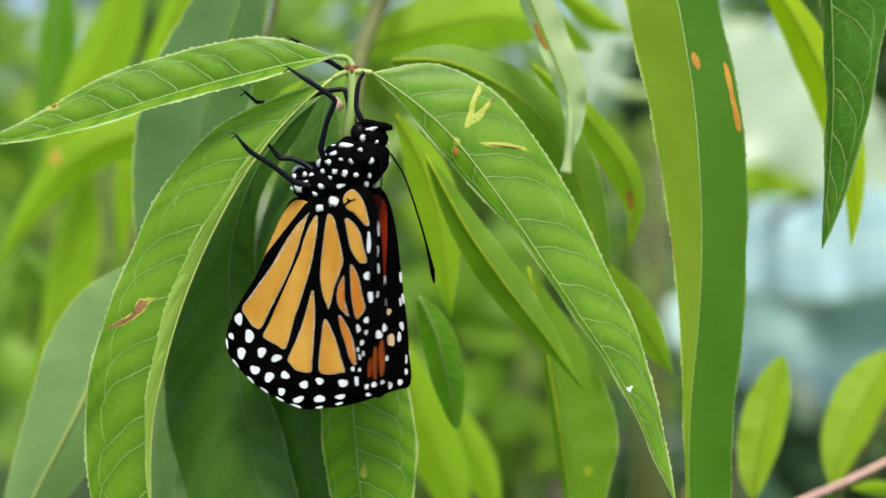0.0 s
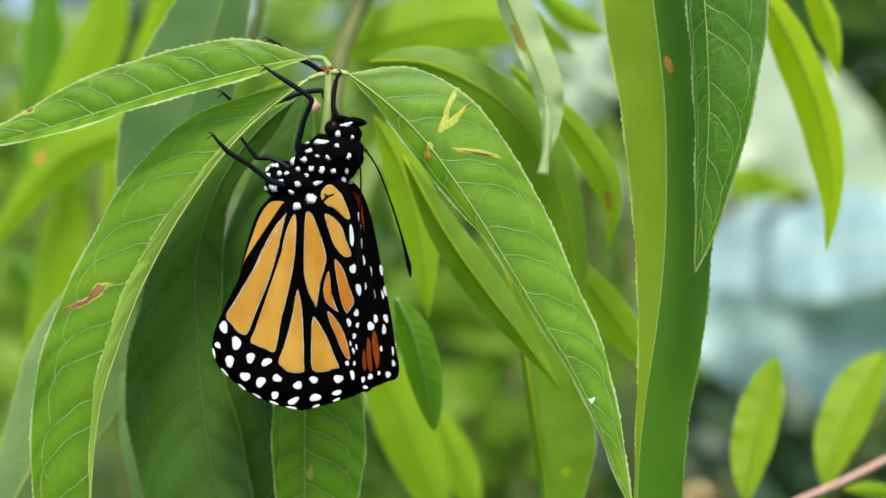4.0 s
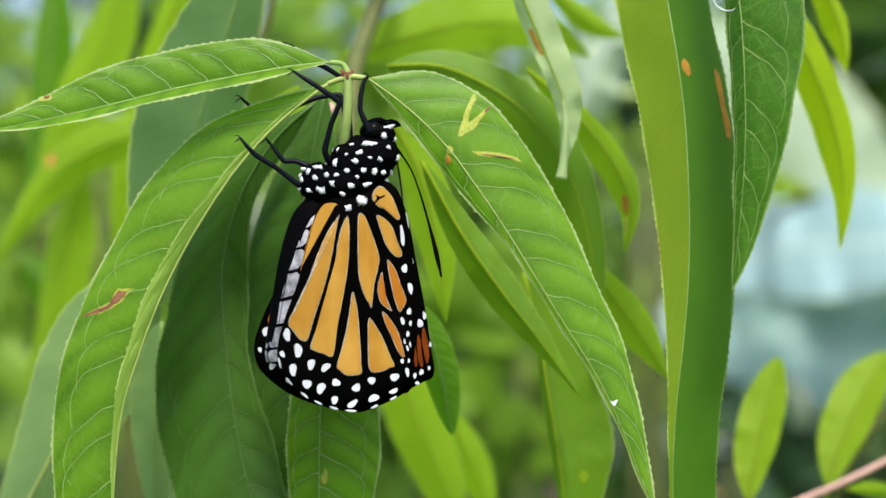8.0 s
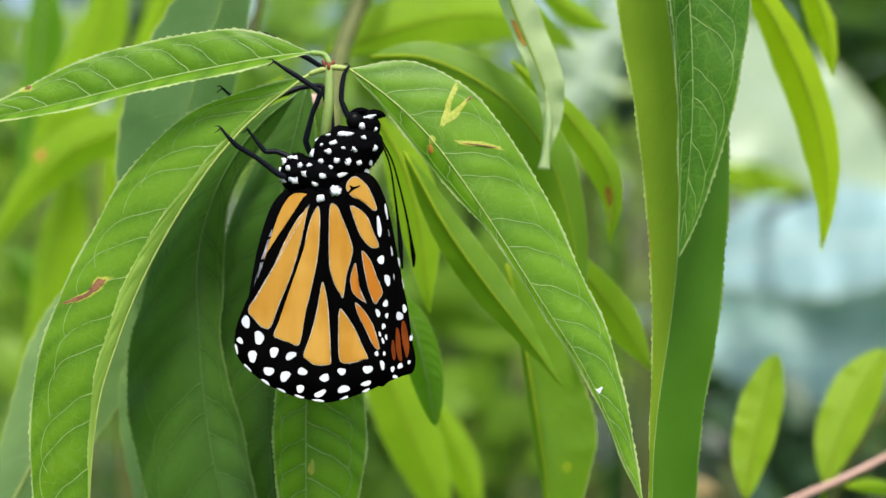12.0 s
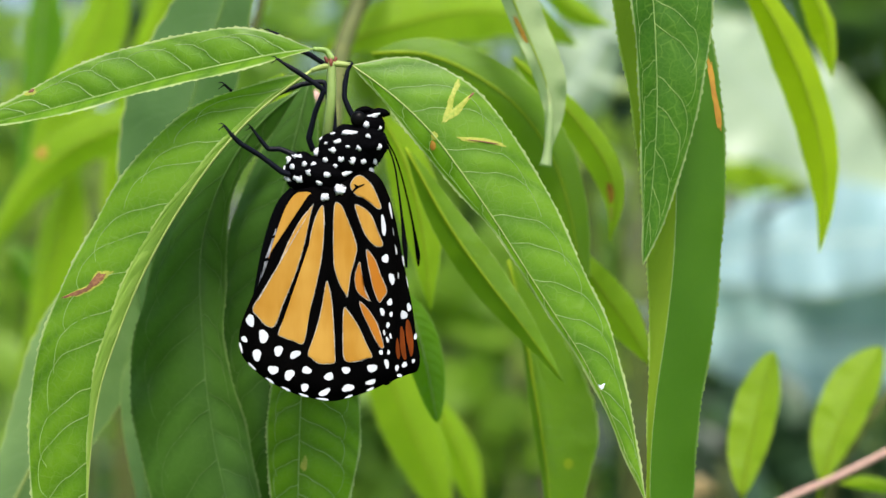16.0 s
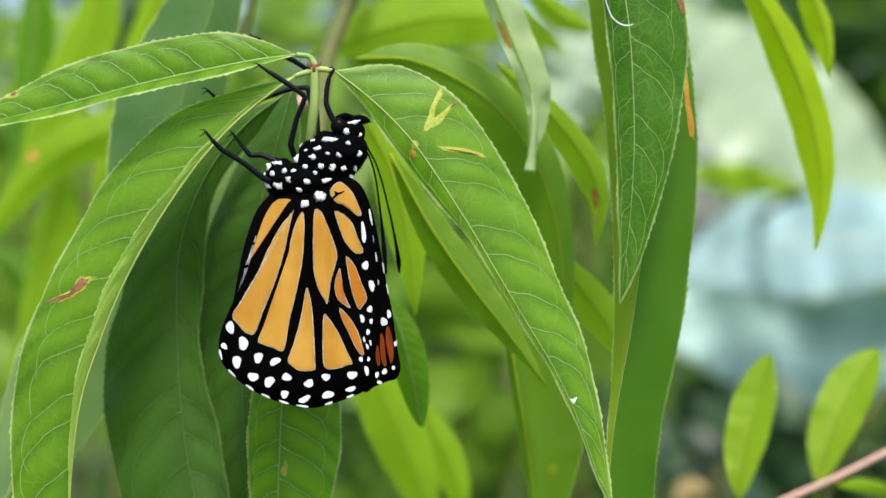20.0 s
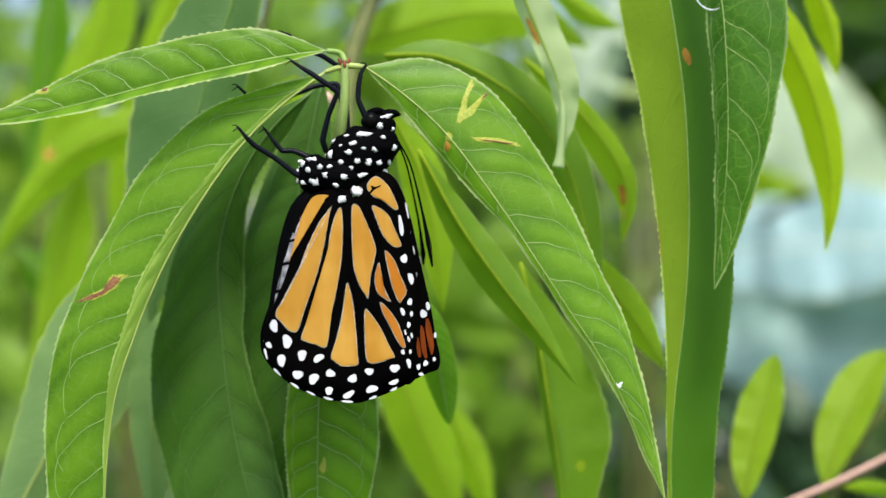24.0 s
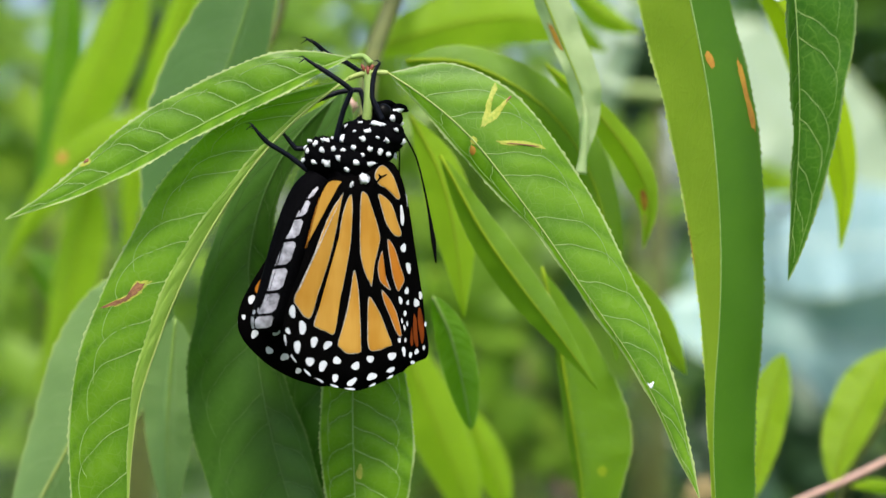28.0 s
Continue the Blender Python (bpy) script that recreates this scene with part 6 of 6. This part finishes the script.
TURN_DARK = [
    (0, -4.81),
    (0.5, -6.73),
    (1, -7.25),
    (1.5, -8.16),
    (2, -3.62),
    (2.5, -3.42),
    (3, -2.95),
    (3.5, -1.94),
    (5.5, -1.41),
    (6, -4.49),
    (6.5, -4.61),
    (7, -7.12),
    (7.5, -4.81),
    (8, -3.95),
    (8.5, -3.29),
    (9, -3.95),
    (9.5, -2.75),
    (10, -3.42),
    (10.5, -1.14),
    (11, -1.61),
    (11.5, -1.94),
    (13.5, -0.73),
    (14, -1.94),
    (14.5, -1.61),
    (15, -2.48),
    (15.5, -2.88),
    (16, -2.01),
    (16.5, -1.75),
    (17, -0.94),
    (17.5, -0.73),
    (18, -0.27),
    (18.5, -0.07),
    (19, -0.07),
    (19.5, 0.00),
    (20, 0.00),
    (20.5, 0.00),
    (22.5, -0.41),
    (23, -1.27),
    (23.5, -2.69),
    (24, -3.62),
    (24.5, -6.46),
    (25, -7.84),
    (25.5, -6.40),
    (26, -8.09),
    (26.5, -7.25),
    (27, -5.94),
    (27.5, -6.00),
    (28, -6.33),
]
SWAY_LONG = [
    (0, -2.86, -4.92, 7.03),
    (0.5, -4.64, -6.88, 9.83),
    (1, -5.23, -7.42, 10.60),
    (1.5, -6.18, -8.38, 11.97),
    (2, -2.42, -3.69, 5.27),
    (2.5, -2.39, -3.48, 4.97),
    (3, -2.14, -3.01, 4.30),
    (3.5, -0.85, -1.98, 2.82),
    (5.5, -1.39, -1.43, 2.05),
    (6, -3.45, -4.57, 6.52),
    (6.5, -2.86, -4.71, 6.72),
    (7, -5.01, -7.30, 10.43),
    (7.5, -3.59, -4.92, 7.03),
    (8, -2.99, -4.02, 5.75),
    (8.5, -2.28, -3.34, 4.77),
    (9, -3.13, -4.02, 5.75),
    (9.5, -2.39, -2.80, 4.00),
    (10, -0.53, -3.48, 4.97),
    (10.5, 2.14, -1.16, 1.65),
    (11, -3.14, -1.65, 2.35),
    (11.5, 1.11, -1.98, 2.82),
    (13.5, 0.75, -0.75, 1.07),
    (14, 0.25, -1.98, 2.82),
    (14.5, -0.14, -1.65, 2.35),
    (15, -2.04, -2.52, 3.60),
    (15.5, -0.74, -2.94, 4.20),
    (16, -0.14, -2.05, 2.92),
    (16.5, -1.35, -1.77, 2.52),
    (17, -0.12, -0.96, 1.38),
    (17.5, -0.09, -0.75, 1.07),
    (18, -0.63, -0.28, 0.40),
    (18.5, -0.06, -0.07, 0.10),
    (19, -0.06, -0.07, 0.10),
    (19.5, 0.00, 0.00, 0.00),
    (20, 0.00, 0.00, 0.00),
    (20.5, 0.00, 0.00, 0.00),
    (22.5, -0.34, -0.40, 0.58),
    (23, -0.83, -1.29, 1.85),
    (23.5, -1.77, -2.73, 3.90),
    (24, -2.15, -3.69, 5.27),
    (24.5, -3.75, -6.61, 9.45),
    (25, -5.62, -8.03, 11.47),
    (25.5, -3.82, -6.54, 9.35),
    (26, -3.47, -8.31, 11.88),
    (26.5, -4.41, -7.42, 10.60),
    (27, -4.98, -6.07, 8.68),
    (27.5, -3.91, -6.14, 8.77),
    (28, -4.19, -6.48, 9.25),
]
FRONT = [
    (0, 54.10, 257.35, 84.23, -48),
    (0.50, 56.51, 257.35, 82.65, -48),
    (1, 64.18, 257.56, 84.85, -48),
    (1.50, 63.11, 257.50, 83.97, -48),
    (2, 40.71, 257.09, 78.52, -31.50),
    (2.50, 49.71, 257.19, 79.75, -48),
    (3, 37.62, 257.08, 78.61, -26.25),
    (3.50, 34.87, 257.01, 80.46, -21),
    (5.50, 36.21, 256.92, 81.16, -23.25),
    (6, 39.91, 257.19, 78.88, -31.80),
    (6.50, 36.38, 257.28, 79.84, -26.25),
    (7, 62.97, 257.66, 84.23, -48),
    (7.50, 44.61, 257.13, 79.75, -39.30),
    (8, 40.36, 257.11, 78.09, -31.65),
    (8.50, 36, 257.12, 79.84, -24.30),
    (9, 52.86, 257.21, 82.83, -48),
    (9.50, 38.52, 257.06, 77.47, -28.20),
    (10, 37.44, 257.08, 78.26, -26.25),
    (10.50, 39.70, 257.17, 80.55, -30),
    (11, 23.87, 257.27, 81.16, -0.75),
    (11.50, 34.28, 257.18, 82.13, -20.10),
    (13.50, 21.19, 257.05, 83.18, 3.75),
    (14, 25.78, 257.21, 81.86, -4.50),
    (14.50, 23.19, 257.13, 82.83, 0),
    (15, 20.11, 257.16, 80.72, 5.70),
    (15.50, 32.38, 257.25, 79.40, -15.90),
    (16, 27.22, 257.17, 81.16, -6.30),
    (16.50, 27.89, 257.06, 80.46, -7.50),
    (17, 25.55, 257.05, 77.38, -3.30),
    (17.50, 25.98, 257.03, 77.65, -3.60),
    (18, 26.08, 257, 78.26, -3.30),
    (18.50, 24.58, 257, 76.24, -0.60),
    (19, 24.24, 257, 75.80, 0),
    (19.50, 24.24, 257, 75.63, 0),
    (20, 24.24, 257, 75.63, 0),
    (20.50, 24.24, 257, 75.63, 0),
    (22.50, 24.91, 257, 76.07, -1.20),
    (23, 26.81, 256.99, 79.05, -5.40),
    (23.50, 34.22, 257.04, 78.44, -19.20),
    (24, 37.96, 257.10, 78, -26.55),
    (24.50, 49.09, 257.39, 80.72, -48),
    (25, 62.97, 257.69, 85.02, -48),
    (25.50, 46.74, 257.38, 84.32, -44.70),
    (26, 62.14, 257.59, 86.17, -48),
    (26.50, 56.58, 257.55, 81.86, -48),
    (27, 40.57, 257.38, 78.79, -33.30),
    (27.50, 46.99, 257.37, 79.75, -45),
    (28, 48.83, 257.41, 79.14, -48),
]


def motions():
    walk(twig, [(t, pose(*mw((x, y, z)))) for t, x, y, z in SHOOT])
    walk(back, [(t, pose(*mw((x, y, z)))) for t, x, y, z in BACK])
    walk(lime, [(t, pose(*mw((x, y, z)), 0, turn, 0)) for t, x, y, z, turn in LIME])
    walk(front_leaf, [(t, pose(*mw((x, y, z)), 0, 0, turn)) for t, x, y, z, turn in FRONT])
    walk(fly, [(t, pose(*mw((x, y, z)), 0, -lean, yaw)) for t, x, y, z, yaw, gap, lean, near, far in FLY])
    for side, hind, fore in wings:
        for w in (hind, fore):
            rows = []
            for t, x, y, z, yaw, gap, lean, near, far in FLY:
                spread = max(0.0, yaw - 5.0)  # seen from below, the wings stand off the abdomen
                swing = (gap if yaw <= 5 else -0.25 * spread) if side > 0 else 0.3 * spread
                rows.append((t, pose(0, PIVOT[1] * MM, 0, 0, -(far if side > 0 else near), swing)))
            walk(w, rows)
    rest = next(i for i, row in enumerate(FLY) if row[0] == 20)
    grip = [Vector(a[1:4]) - Vector(SHOOT[rest][1:4]) - Vector(b[1:4]) + Vector(FLY[rest][1:4]) for a, b in zip(SHOOT, FLY)]
    for i, leg in enumerate(legs):
        hold = 1.0 if i > 3 else 0.55
        rows = []
        for (t, x, y, z, yaw, gap, lean, *more), d in zip(FLY, grip):
            body = pose(*mw((x, y, z)), 0, -lean, yaw)
            rows.append((t, body.inverted() @ pose(*(mw((x, y, z)) + d * hold * MM))))
        walk(leg, rows)
    for (ob, blade), rows in ((top_left, TURN_TOP_LEFT), (low_left, TURN_LOW_LEFT), (right, TURN_RIGHT), (middle, TURN_MIDDLE), (dark, TURN_DARK), (dark_two, TURN_DARK)):
        at = tuple(ob.location)
        walk(ob, [(t, pose(*at, 0, turn, 0)) for t, turn in rows])

    ob = long_leaf[0]
    at = tuple(ob.location)
    walk(ob, [(t, pose(at[0] + dx * MM, at[1], at[2], 0, turn, twist)) for t, dx, turn, twist in SWAY_LONG])


motions()
